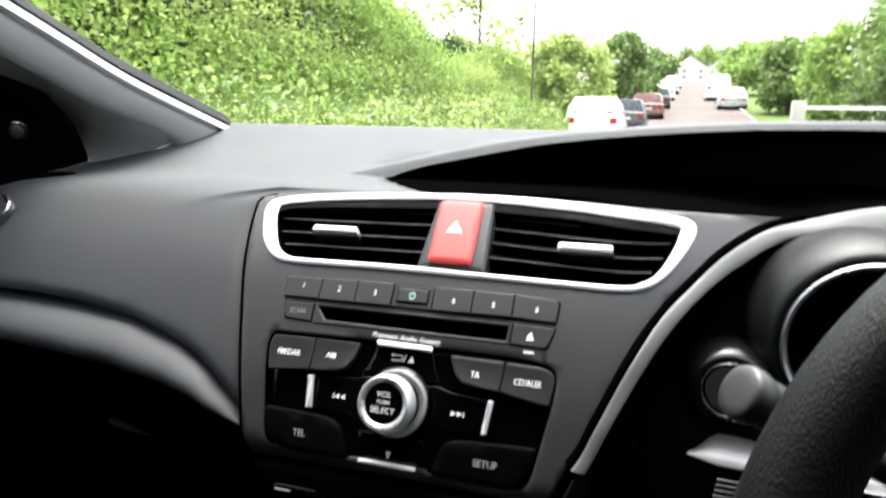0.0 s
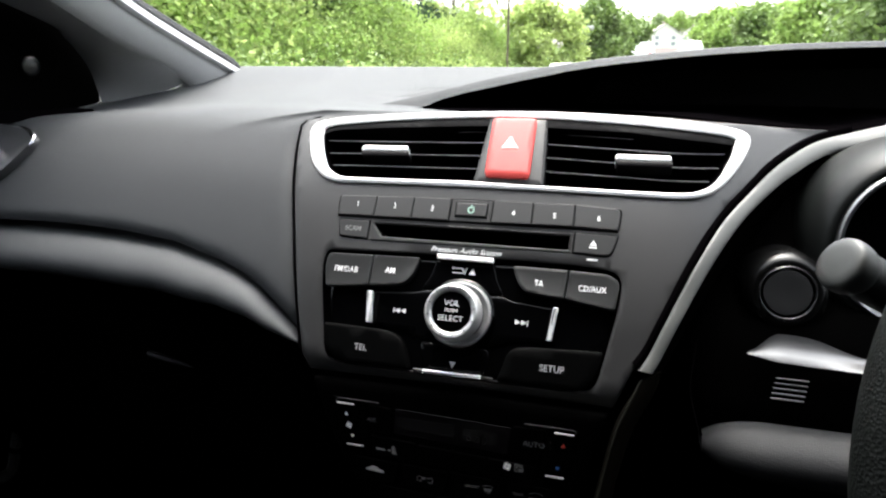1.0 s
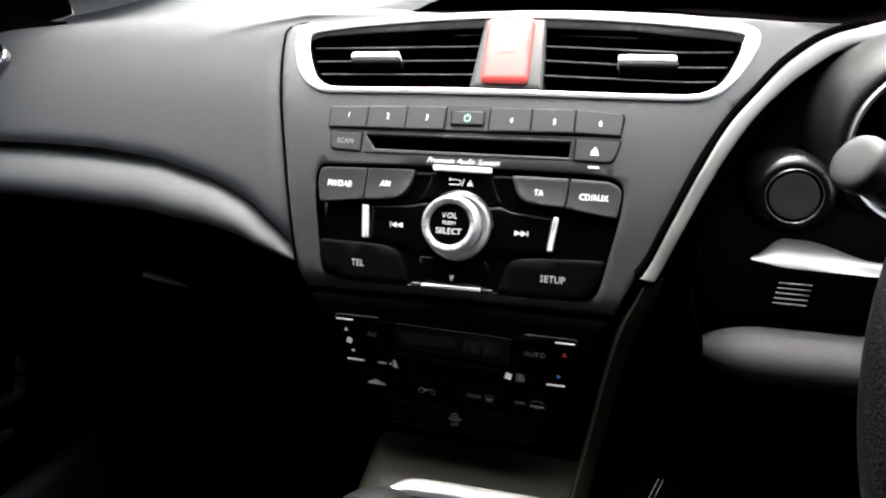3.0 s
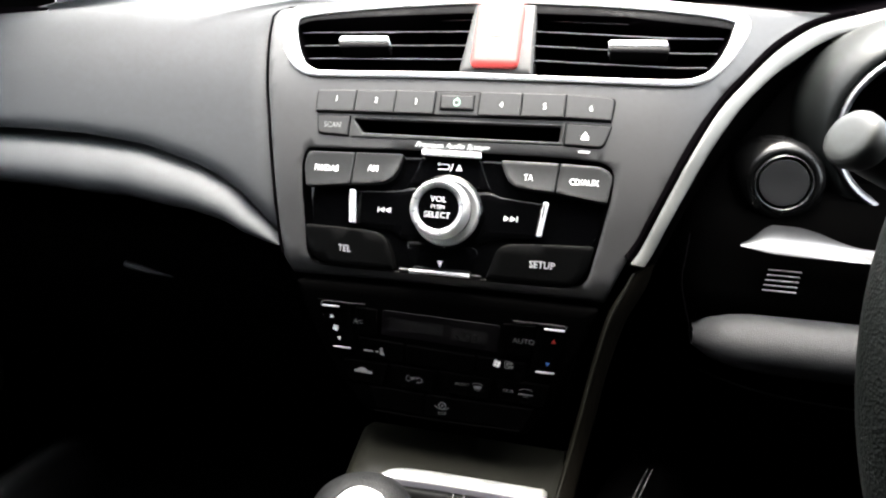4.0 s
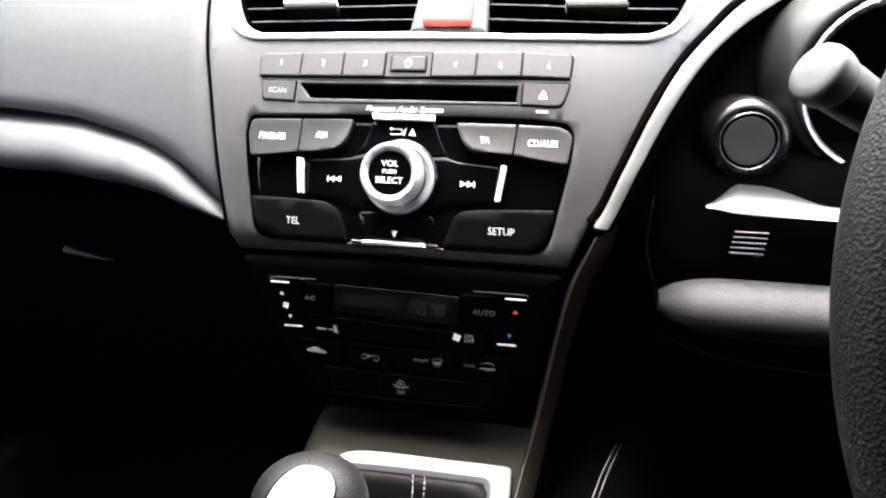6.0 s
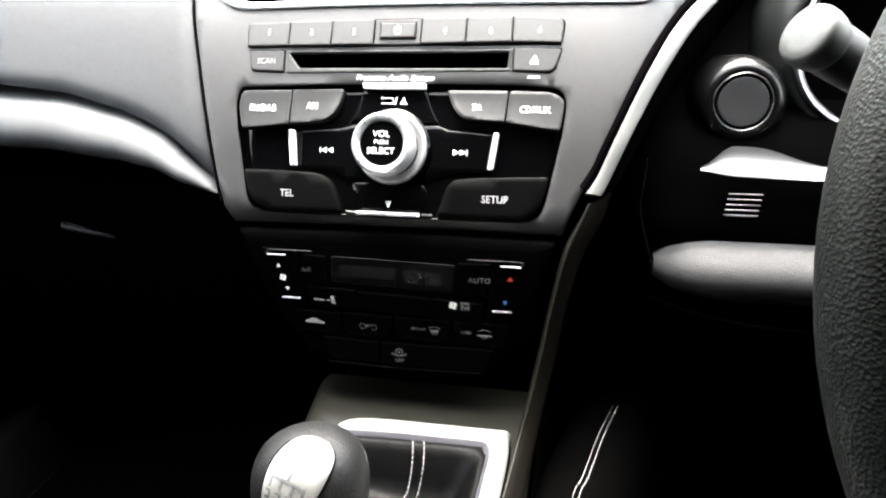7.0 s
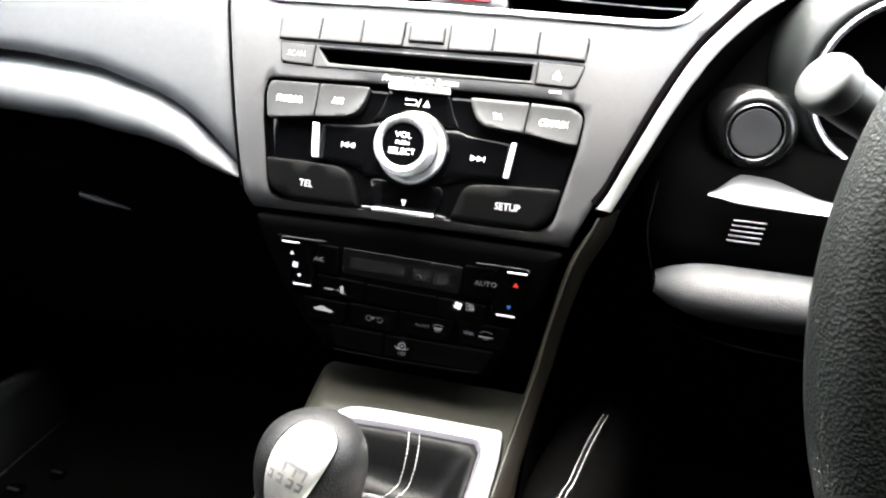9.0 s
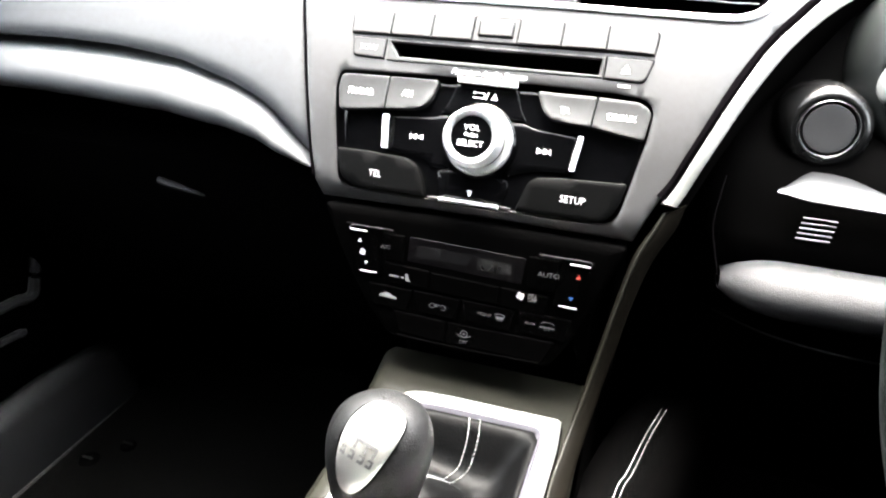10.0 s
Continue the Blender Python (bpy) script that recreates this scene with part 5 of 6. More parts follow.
KNOB_SKIN = material("knob_leather", (0.0045, 0.0045, 0.0048), 0.42, spec=0.2, grain=0.35, grain_scale=900, cells=True, vary=0.12)

console()
console_pad()
gear_lever()


# ---- passenger footwell ----
def footwell():
    b = thing("footwell_carpet", "moulded carpet of the passenger footwell, coloured black for shade", "carpet")
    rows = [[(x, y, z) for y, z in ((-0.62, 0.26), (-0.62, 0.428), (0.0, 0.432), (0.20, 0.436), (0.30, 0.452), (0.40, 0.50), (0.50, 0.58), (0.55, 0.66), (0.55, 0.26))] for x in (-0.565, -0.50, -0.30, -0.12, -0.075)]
    part("carpet", loft(rows, closed=True, caps=True), CARPET_SHADED, b, sharp=60)
    m = thing("floor_mat", "black carpet mat in the passenger footwell, darkened further for shade", "car mat")
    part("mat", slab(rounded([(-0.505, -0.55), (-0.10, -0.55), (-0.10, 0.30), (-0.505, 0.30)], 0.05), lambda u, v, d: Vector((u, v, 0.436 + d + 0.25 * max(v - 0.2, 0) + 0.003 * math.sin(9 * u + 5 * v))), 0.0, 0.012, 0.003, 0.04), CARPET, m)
    part("mat_binding", tube(curve([(-0.512, -0.50, 0.446), (-0.512, 0.0, 0.447), (-0.511, 0.10, 0.4475), (-0.508, 0.19, 0.449)], 6), 0.0035, 8), SILL, m, "dark grey bound edge")
    for dx, dy, r in ((0.0, 0.0, 0.013), (0.028, 0.036, 0.010)):
        clip = part("mat_clip", lathe([(r, 0), (r, 0.004), (r * 0.7, 0.007), (0.003, 0.007)], pose(-0.478 + dx, 0.066 + dy, 0.446), 20), BLACK, m, "black mat fixing")
        part("clip_slot", box(-0.478 + dx - 0.007, -0.478 + dx + 0.007, 0.066 + dy - 0.0015, 0.066 + dy + 0.0015, 0.4525, 0.4545), SILL, clip, "grey slot")
    s = thing("door_sill", "black plastic sill strip beside the passenger mat", "door sill")
    rows = []
    for y, z in ((-0.6, 0.512), (-0.2, 0.522), (0.01, 0.530), (0.09, 0.530), (0.165, 0.525), (0.21, 0.515)):
        w = 1.0 if y < 0.1 else 0.6
        rows.append([(-0.562, y, z - 0.03), (-0.560, y, z + 0.004 * w), (-0.545, y, z + 0.010 * w), (-0.531, y, z + 0.004 * w), (-0.526, y, z - 0.010), (-0.524, y, 0.44)])
    part("strip", loft(rows), SILL, s, sharp=70)
    d = thing("door_pocket", "black moulded door pocket with dark grey lip", "door pocket")
    rows = [[(-0.575, y, 0.63), (-0.560, y, 0.625), (-0.556, y, 0.60), (-0.555, y, 0.56), (-0.57, y, 0.53)] for y in (-0.6, -0.2, 0.05, 0.10, 0.13)]
    part("pocket", loft(rows), BLACK, d)
    part("pocket_lip", tube(curve([(-0.552, 0.138, 0.725), (-0.552, 0.130, 0.700), (-0.552, 0.118, 0.662), (-0.552, 0.110, 0.6445), (-0.552, 0.095, 0.6430), (-0.552, 0.065, 0.6480), (-0.552, -0.2, 0.665)], 5), 0.0065, 8), SILL, d, "rounded dark grey lip")
    part("lower_lip", tube(curve([(-0.552, 0.085, 0.604), (-0.552, 0.0535, 0.609), (-0.552, -0.2, 0.625)], 5), 0.005, 8), SILL, d, "rounded lower lip")


# the mat's carpet again, almost black: shadow under the glovebox is in the colour
CARPET_SHADED = material("shaded_moulded_carpet", (0.0002, 0.0002, 0.0002), 0.95, spec=0.02, grain=1.0, grain_scale=500, vary=0.35, scale=14)


footwell()


# ---- driver's side ----
ARCH_IN = [(0.1215, 0.0040, 0.9055), (0.1275, 0.0095, 0.9155), (0.1370, 0.019, 0.937), (0.152, 0.037, 0.967), (0.168, 0.062, 0.992), (0.187, 0.088, 1.010), (0.208, 0.117, 1.0265), (0.235, 0.149, 1.0395), (0.265, 0.168, 1.0468), (0.317, 0.180, 1.0580), (0.40, 0.183, 1.068), (0.52, 0.183, 1.066)]
ARCH_OUT = [(0.1300, 0.0045, 0.9040), (0.1350, 0.0095, 0.9140), (0.1460, 0.021, 0.938), (0.163, 0.045, 0.968), (0.181, 0.070, 0.992), (0.200, 0.096, 1.008), (0.218, 0.119, 1.019), (0.247, 0.149, 1.0325), (0.285, 0.162, 1.0400), (0.317, 0.166, 1.0420), (0.40, 0.168, 1.048), (0.52, 0.168, 1.046)]


def instrument_arch():
    a = thing("instrument_arch", "curved warm grey trim strip round the driver's dials", "dashboard trim")
    part("strip", ribbon(curve(ARCH_IN, 6), curve(ARCH_OUT, 6), 0.0012, 0.012), ARCH, a, sharp=60)
    gap = curve(ARCH_IN[:9], 6)
    part("shadow_gap", tube([(x - 0.0022, y + 0.004, z + 0.0012) for x, y, z in gap], 0.0034, 8), LINER, a, "black joint beside the strip")
    # dark throat inside the arch
    out = curve(ARCH_OUT, 6)
    rows = [[(x, y + 0.001, z) for x, y, z in out], [(x + 0.006, y + 0.015, z - 0.006) for x, y, z in out], [(min(x + 0.02, 0.52), max(y, 0.06) + 0.045, z - 0.012) for x, y, z in out], [(min(x + 0.03, 0.52), 0.18, max(z - 0.03, 0.80)) for x, y, z in out]]
    part("throat", loft(rows), BLACK, a)


def driver_panel():
    p = thing("driver_panel", "black lower dashboard panel beside the steering column", "dashboard panel")
    rows = []
    for z, y in ((1.05, 0.19), (0.99, 0.13), (0.955, 0.105), (0.935, 0.075), (0.925, 0.062), (0.905, 0.052), (0.88, 0.040), (0.862, 0.035), (0.84, 0.05), (0.79, 0.06), (0.70, 0.09), (0.62, 0.14)):
        x0 = float(np.interp(z, [0.62, 0.84, 0.86, 0.90, 0.95, 1.0, 1.05], [0.16, 0.150, 0.150, 0.140, 0.158, 0.19, 0.28]))
        rows.append([(x0, y + 0.05, z), (x0 + 0.004, y + 0.012, z), (x0 + 0.014, y, z)] + [(x, y, z) for x in np.linspace(x0 + 0.03, 0.745, 10)])
    part("panel", loft(rows), BLACK, p, sharp=60)
    for k in range(5):
        z = 0.8935 - 0.0030 * k
        y = float(np.interp(z, [0.88, 0.905], [0.040, 0.052]))
        x0 = 0.2095 - 0.0007 * k
        part("grille_bar", box(x0, x0 + 0.0200, y - 0.0012, y + 0.002, z - 0.00035, z + 0.00035), GRILLE, p, "thin grey sensor grille bar")
    # glossy scooped ledge under the starter button: its front edge is crisp, its end turns away from the light
    rows = []
    for x in np.linspace(0.190, 0.36, 40):
        t = min(max((x - 0.189) / 0.020, 0), 1)
        k = t * t * (3 - 2 * t)
        q = min(max((x - 0.220) / 0.045, 0), 1)
        low, h = float(np.interp(x, [0.19, 0.226, 0.259, 0.36], [0.9095, 0.9080, 0.9072, 0.904])), 1 - 0.68 * q * q * (3 - 2 * q)
        prof = ((0.0, -0.0004), (0.0008, 0.0008), (0.0045, 0.0036), (0.0078, 0.0064), (0.0102, 0.0094), (0.0115, 0.0125), (0.0120, 0.0150))
        rows.append([(x, 0.0365 + a * (0.1 + 0.9 * k) + 0.006 * (1 - k), low + b * h * (0.1 + 0.9 * k)) for a, b in prof])
    part("ledge", loft(rows), LEDGE, p, "polished scooped ledge", 45)
    # highlight on the black panel's edge, laid on as a paler tube
    part("panel_edge", tube(curve([(0.1570, 0.036, 0.918), (0.1562, 0.034, 0.9043), (0.1556, 0.033, 0.8855), (0.1603, 0.033, 0.8664), (0.1655, 0.033, 0.8500)], 5), 0.0005, 6), TAB_GRIP, p, "panel edge highlight drawn as a thin line")
    # padded knee roll
    rows = []
    for x in np.linspace(0.166, 0.60, 40):
        k = max(1 - (1 - min((x - 0.1635) / 0.044, 1)) ** 2, 0.001) ** 0.5
        j = max(1 - (1 - min((x - 0.1635) / 0.064, 1)) ** 2, 0.001) ** 0.5
        zc, yc = 0.8485, 0.030
        row = []
        for q in range(13):
            a = math.pi * (0.52 + 1.02 * q / 12)
            row.append((x, yc + 0.030 * k * math.cos(a) * 0.85, zc + (0.0185 * k if math.sin(a) > 0 else 0.0185 * j) * math.sin(a)))
        rows.append([(x, yc + 0.03, zc + 0.012 * k)] + row + [(x, yc + 0.03, zc - 0.017 * j)])
    part("knee_roll", loft(rows), KNEE, p, "rounded grey padded knee roll", 70)
    part("panel_joint", tube(curve([(0.168, 0.040, 0.820), (0.21, 0.038, 0.808), (0.27, 0.038, 0.802), (0.40, 0.04, 0.80)], 5), 0.0007, 6), KEY, p, "thin panel joint")


KNEE = material("knee_roll_plastic", (0.021, 0.021, 0.0222), 0.52, spec=0.22, grain=0.5, grain_scale=1300, cells=True, vary=0.08)


def starter():
    s = thing("starter_button", "round black starter button in a glossy ring", "button")
    at = Vector((0.2135, 0.066, 0.9470))
    m = look(at, at + Vector((0.02, -0.95, 0.20))) @ pose(0, 0, 0, 0, 180, 0) @ Matrix.Diagonal((0.79, 0.79, 0.9, 1))
    part("pod", lathe([(0.0400, -0.045), (0.0374, -0.022), (0.0352, -0.010), (0.0322, -0.0030), (0.0282, 0.0008), (0.0248, 0.0018), (0.0232, 0.0012), (0.0226, -0.003)], m, 64, caps=False), POD, s, "glossy black surround", 60)
    part("gloss_ring", lathe([(0.0229, 0.0012), (0.0226, 0.0022), (0.0221, 0.0026), (0.0216, 0.0022), (0.0214, -0.004)], m, 64, caps=False), POD_RING, s, "bright-edged grey ring")
    part("groove", lathe([(0.0216, -0.003), (0.0204, -0.0045), (0.0190, -0.003)], m, 48, caps=False), LINER, s)
    part("cap", lathe([(0.0195, -0.004), (0.0194, 0.0012), (0.0188, 0.0020), (0.0178, 0.0021), (0.0120, 0.0017), (0.0003, 0.0014)], m, 56), CAP, s, "dark grey cap")


GRILLE = material("grille_bar_paint", (0.22, 0.22, 0.23), 0.4, vary=0.1)
LEDGE = material("polished_ledge", (0.15, 0.15, 0.155), 0.30, metal=0.6, vary=0.05)
CAP = material("button_cap", (0.018, 0.018, 0.019), 0.5, spec=0.3, vary=0.05)


def dials():
    d = thing("instrument_dial", "round rev counter with bright chrome ring", "instrument")
    a = 0.10
    m = Matrix(((1, 0, 0), (0, math.sin(a), -math.cos(a)), (0, math.cos(a), math.sin(a)))).to_4x4()
    m.translation = Vector((0.2955, 0.080, 0.980))
    part("shroud", lathe([(0.074, -0.060), (0.0720, -0.040), (0.0690, -0.022), (0.0650, -0.010), (0.0605, -0.003), (0.0570, -0.0005), (0.0552, -0.001), (0.0546, -0.005)], m, 72, caps=False), SHROUD, d, "grey flared dial shroud", 60)
    part("ring", lathe([(0.0544, -0.004), (0.0541, 0.0012), (0.0528, 0.0022), (0.0505, 0.0010), (0.0488, -0.004), (0.0482, -0.014)], m, 72, caps=False), DIAL_RING, d, "chrome ring", 60)
    part("well", lathe([(0.0483, -0.012), (0.045, -0.045), (0.002, -0.046)], m, 56), LINER, d)
    for k in range(28):
        t = radians(-40 + k * 9.6)
        q = 0.038
        c = m @ Vector((q * math.cos(t), q * math.sin(t), -0.0445))
        e = m @ Vector(((q + 0.0045) * math.cos(t), (q + 0.0045) * math.sin(t), -0.0445))
        part("dial_mark", tube([c, e], 0.0005, 5), DIM_PRINT, d)


SHROUD = material("shroud_plastic", (0.0048, 0.0056, 0.0054), 0.42, spec=0.25, grain=0.2, grain_scale=1500, vary=0.06)


def stalk():
    s = thing("indicator_stalk", "black control stalk with flat grey end", "control stalk")
    end = Vector((0.1998, -0.0835, 1.0071))
    d = Vector((0.78, 0.40, -0.46)).normalized()
    m = d.to_track_quat("Z", "Y").to_matrix().to_4x4()
    m.translation = end
    m = m @ Matrix.Diagonal((0.70, 0.70, 0.875, 1))
    part("arm", lathe([(0.0150, 0.012), (0.0156, 0.020), (0.0150, 0.035), (0.0138, 0.055), (0.0120, 0.14)], m, 36), STALK_ARM, s)
    part("end_cap", lathe([(0.0002, -0.0006), (0.0100, -0.0004), (0.0150, 0.0001), (0.0170, 0.0012), (0.0179, 0.0034), (0.0180, 0.007), (0.0174, 0.0105), (0.0162, 0.0135), (0.0150, 0.0150)], m, 48), STALK, s, "grey rounded stalk end", 60)
    side = Vector((-0.25, -0.85, 0.30))
    side = (side - d * side.dot(d)).normalized()
    over = d.cross(side)
    for k, h in ((0.036, 0.0028), (0.046, 0.0022), (0.055, 0.0022)):
        part("print_mark", arc_bar(0, 0, h, 0.0007, 0, 6.2 if k < 0.04 else 4.2, lambda u, v, q, k=k: end + d * (k + u) + over * v + side * (0.7 * float(np.interp(k, [0.0175, 0.031, 0.048], [0.0156, 0.0150, 0.0138])) + 0.0003 - v * v * 30), 0.0), PRINT, s, "small white symbol")


STALK_ARM = material("stalk_arm_plastic", (0.010, 0.0105, 0.0105), 0.42, spec=0.35, grain=0.1, grain_scale=2200, vary=0.05)
STALK = material("stalk_plastic", (0.021, 0.0225, 0.022), 0.42, spec=0.5, grain=0.15, grain_scale=2200, vary=0.05)


def steering_wheel():
    w = thing("steering_wheel", "black grained leather steering wheel", "steering wheel")
    a = radians(24)
    m = Matrix(((1, 0, 0), (0, math.sin(a), -math.cos(a)), (0, math.cos(a), math.sin(a)))).to_4x4()
    m.translation = Vector((0.379, -0.188, 0.957))
    bm = bmesh.new()
    rows, n = [], 120
    for k in range(n + 1):
        t = 2 * math.pi * k / n
        rows.append([m @ Vector(((0.178 + 0.0158 * math.cos(q)) * math.cos(t), (0.178 + 0.0158 * math.cos(q)) * math.sin(t), 0.0172 * math.sin(q))) for q in (2 * math.pi * j / 20 for j in range(20))])
    loft(rows, closed=True, bm=bm)
    bmesh.ops.remove_doubles(bm, verts=bm.verts[:], dist=1e-5)
    part("rim", bm, RIM_SKIN, w, sharp=80)
    part("hub", lathe([(0.075, -0.03), (0.078, -0.005), (0.070, 0.012), (0.045, 0.020), (0.0005, 0.022)], m, 48), BLACK, w)
    for t0 in (0.12, math.pi - 0.12, 1.5 * math.pi):
        q = [m @ Vector((r * math.cos(t0), r * math.sin(t0), h)) for r, h in ((0.06, 0.0), (0.11, -0.004), (0.168, 0.0))]
        part("spoke", tube(q, [0.026, 0.020, 0.016], 12, 0.4), BLACK, w)
    c = thing("steering_column", "black plastic steering column shroud", "steering column")
    axis = m @ Vector((0, 0, -0.03)), m @ Vector((0, 0, -0.10)), m @ Vector((0, 0, -0.24))
    part("shroud", tube(axis, [0.045, 0.055, 0.06], 20), BLACK, c)


instrument_arch()
driver_panel()
starter()
dials()
stalk()
steering_wheel()


# ---- seats behind the camera ----
def seat(name, x):
    s = thing(name, "dark cloth front car seat", "car seat", group="front seats")
    part("cushion", box(x - 0.24, x + 0.24, -1.02, -0.52, 0.42, 0.58, 0.05, segments=4), CLOTH, s)
    part("backrest", box(x - 0.24, x + 0.24, -1.22, -1.06, 0.52, 1.10, 0.06, segments=4), CLOTH, s)
    part("rail", box(x - 0.2, x + 0.2, -1.0, -0.55, 0.26, 0.42, 0.01), BLACK, s)


seat("car_seat", -0.32)
seat("car_seat", 0.42)


# ---- outside ----
GRASS = material("rough_grass", (0.075, 0.11, 0.030), 0.9, spec=0.05, vary=0.4, scale=0.4, grain=0.6, grain_scale=40)
ASPHALT = material("grey_asphalt", (0.115, 0.098, 0.090), 0.95, spec=0.04, vary=0.25, scale=0.6, grain=0.6, grain_scale=120)
KERB = material("kerb_stone", (0.30, 0.29, 0.27), 0.8, vary=0.2, scale=2)
LEAF_A = material("hedge_leaf", (0.25, 0.36, 0.095), 0.55, spec=0.3, vary=0.8, per_piece=0.3, scale=1.6, through_light=0.4)
LEAF_B = material("fresh_leaf", (0.36, 0.45, 0.15), 0.55, spec=0.3, vary=0.6, per_piece=0.3, scale=1.8, through_light=0.4)
# hedge leaf darkened so its colour gives the shade between clumps
LEAF_D = material("shaded_inner_leaf", (0.035, 0.065, 0.028), 0.6, spec=0.2, vary=0.5, per_piece=0.5, scale=0.8, through_light=0.2)
LEAF_C = material("dark_leaf", (0.15, 0.225, 0.06), 0.5, vary=0.55, per_piece=0.7, scale=0.4, through_light=0.3)
BARK = material("bark", (0.11, 0.09, 0.065), 0.9, vary=0.4, scale=3, grain=1.0, grain_scale=60)
WALL_WHITE = material("white_render", (0.74, 0.73, 0.70), 0.8, vary=0.06, scale=0.5)
ROOF_TILE = material("roof_tile", (0.36, 0.31, 0.28), 0.8, vary=0.25, scale=1.5)
CONCRETE = material("pale_concrete", (0.45, 0.43, 0.38), 0.85, vary=0.2, scale=2, grain=0.5, grain_scale=80)
GALV = material("grey_lamp_metal", (0.42, 0.43, 0.43), 0.5, metal=0.6, vary=0.1)
RAIL_WHITE = material("white_rail", (0.72, 0.72, 0.68), 0.6, vary=0.1)
CAR_WHITE = material("white_car_paint", (0.78, 0.78, 0.78), 0.25, coat=0.6, vary=0.02)
CAR_RED = material("dull_red_car_paint", (0.17, 0.07, 0.06), 0.25, coat=0.6, vary=0.05)
CAR_SILVER = material("silver_car_paint", (0.50, 0.51, 0.53), 0.28, metal=0.5, coat=0.6, vary=0.03)
CAR_DARK = material("dark_car_paint", (0.04, 0.045, 0.05), 0.25, coat=0.6, vary=0.05)
CAR_GLASS = material("car_glass", (0.02, 0.025, 0.03), 0.08, vary=0.05)
FAR_PANE = material("pale_window_pane", (0.30, 0.32, 0.34), 0.2, vary=0.1)
TYRE = material("tyre_rubber", (0.02, 0.02, 0.02), 0.85, vary=0.1)
LAMP_RED = material("tail_lamp", (0.45, 0.02, 0.02), 0.2, vary=0.05)


def rise(y):
    """The street climbs in the distance."""
    return 0.0 if y < 28 else 0.036 * (min(y, 100) - 28) ** 1.15 + 0.036 * max(y - 100, 0)


def bend(y):
    """The street swings a little to one side as it climbs."""
    return 0.018 * max(y - 28, 0) if y < 110 else 1.476


def ground_sheet():
    rows = []
    ys = [-60, -20, 0, 10, 20, 28, 36, 44, 54, 66, 80, 100, 130, 180, 260, 400, 700]
    xs = [-400, -120, -50, -25, -12, -7, -5, -2.05, -2.0, 4.0, 4.05, 6, 9, 14, 25, 50, 120, 400]
    for y in ys:
        rows.append([(x + bend(y), y, min(rise(y), 14) + (0.10 if (x < -2.04 or x > 4.04) else -0.06)) for x in xs])
    g = finish("ground", loft(rows), GRASS)
    tagged(g, "rough green verge beside the street", "grass", kind="structure")
    rows = [[(x + bend(y), y, min(rise(y), 14) + z) for x, z in ((-2.0, 0.0), (1.0, 0.03), (4.0, 0.0))] for y in ys]
    r = finish("road", loft(rows), ASPHALT)
    tagged(r, "grey tarmac street running uphill ahead", "road", kind="structure")
    for x in (-2.08, 4.02):
        rows = [[(x + bend(y) + u, y, min(rise(y), 14) + h) for u, h in ((-0.05, -0.05), (-0.05, 0.115), (0.07, 0.115), (0.07, -0.05))] for y in ys[:12]]
        k = finish("kerb", loft(rows), KERB)
        tagged(k, "pale stone kerb along the street", "kerb", kind="structure")


def leaves(name, centres, radii, count, size, mat, seed, parent=None, droop=0.5):
    """A crown of separate folded leaves, clumped in uneven tufts through blobs."""
    rng = np.random.default_rng(seed)
    centres, radii = np.array(centres, float), np.array(radii, float)
    weight = radii.prod(1) ** 0.75
    pick = rng.choice(len(centres), count, p=weight / weight.sum())
    d = rng.normal(size=(count, 3))
    d /= np.linalg.norm(d, axis=1)[:, None]
    rad = rng.random(count) ** 0.28
    pos = centres[pick] + d * radii[pick] * rad[:, None]
    # gather into tufts
    tuft = rng.integers(0, max(count // 26, 1), count)
    anchor = rng.integers(0, count, max(count // 26, 1))
    pos = pos[anchor[tuft]] * 0.86 + pos * 0.14 + rng.normal(size=(count, 3)) * size * 1.25
    out = d * np.array([1, 1, 0.6]) + rng.normal(size=(count, 3)) * 0.55 + np.array([0, 0, droop])
    out /= np.linalg.norm(out, axis=1)[:, None]
    side = np.cross(out, rng.normal(size=(count, 3)))
    side /= np.linalg.norm(side, axis=1)[:, None] + 1e-9
    tip = np.cross(side, out)
    s = size * (0.6 + 0.8 * rng.random(count))[:, None]
    v = np.empty((count, 4, 3))
    v[:, 0] = pos - tip * s
    v[:, 1] = pos + side * s * 0.55 + out * s * 0.12
    v[:, 2] = pos + tip * s * 0.9 - out * s * 0.15
    v[:, 3] = pos - side * s * 0.55 + out * s * 0.12
    me = bpy.data.meshes.new(name)
    k = np.arange(count)[:, None] * 4
    f = np.concatenate([k + [0, 1, 2], k + [0, 2, 3]])
    me.from_pydata(v.reshape(-1, 3).tolist(), [], f.tolist())
    me.materials.append(mat)
    me.validate()
    ob = new(name, me)
    ob.parent = parent
    return ob


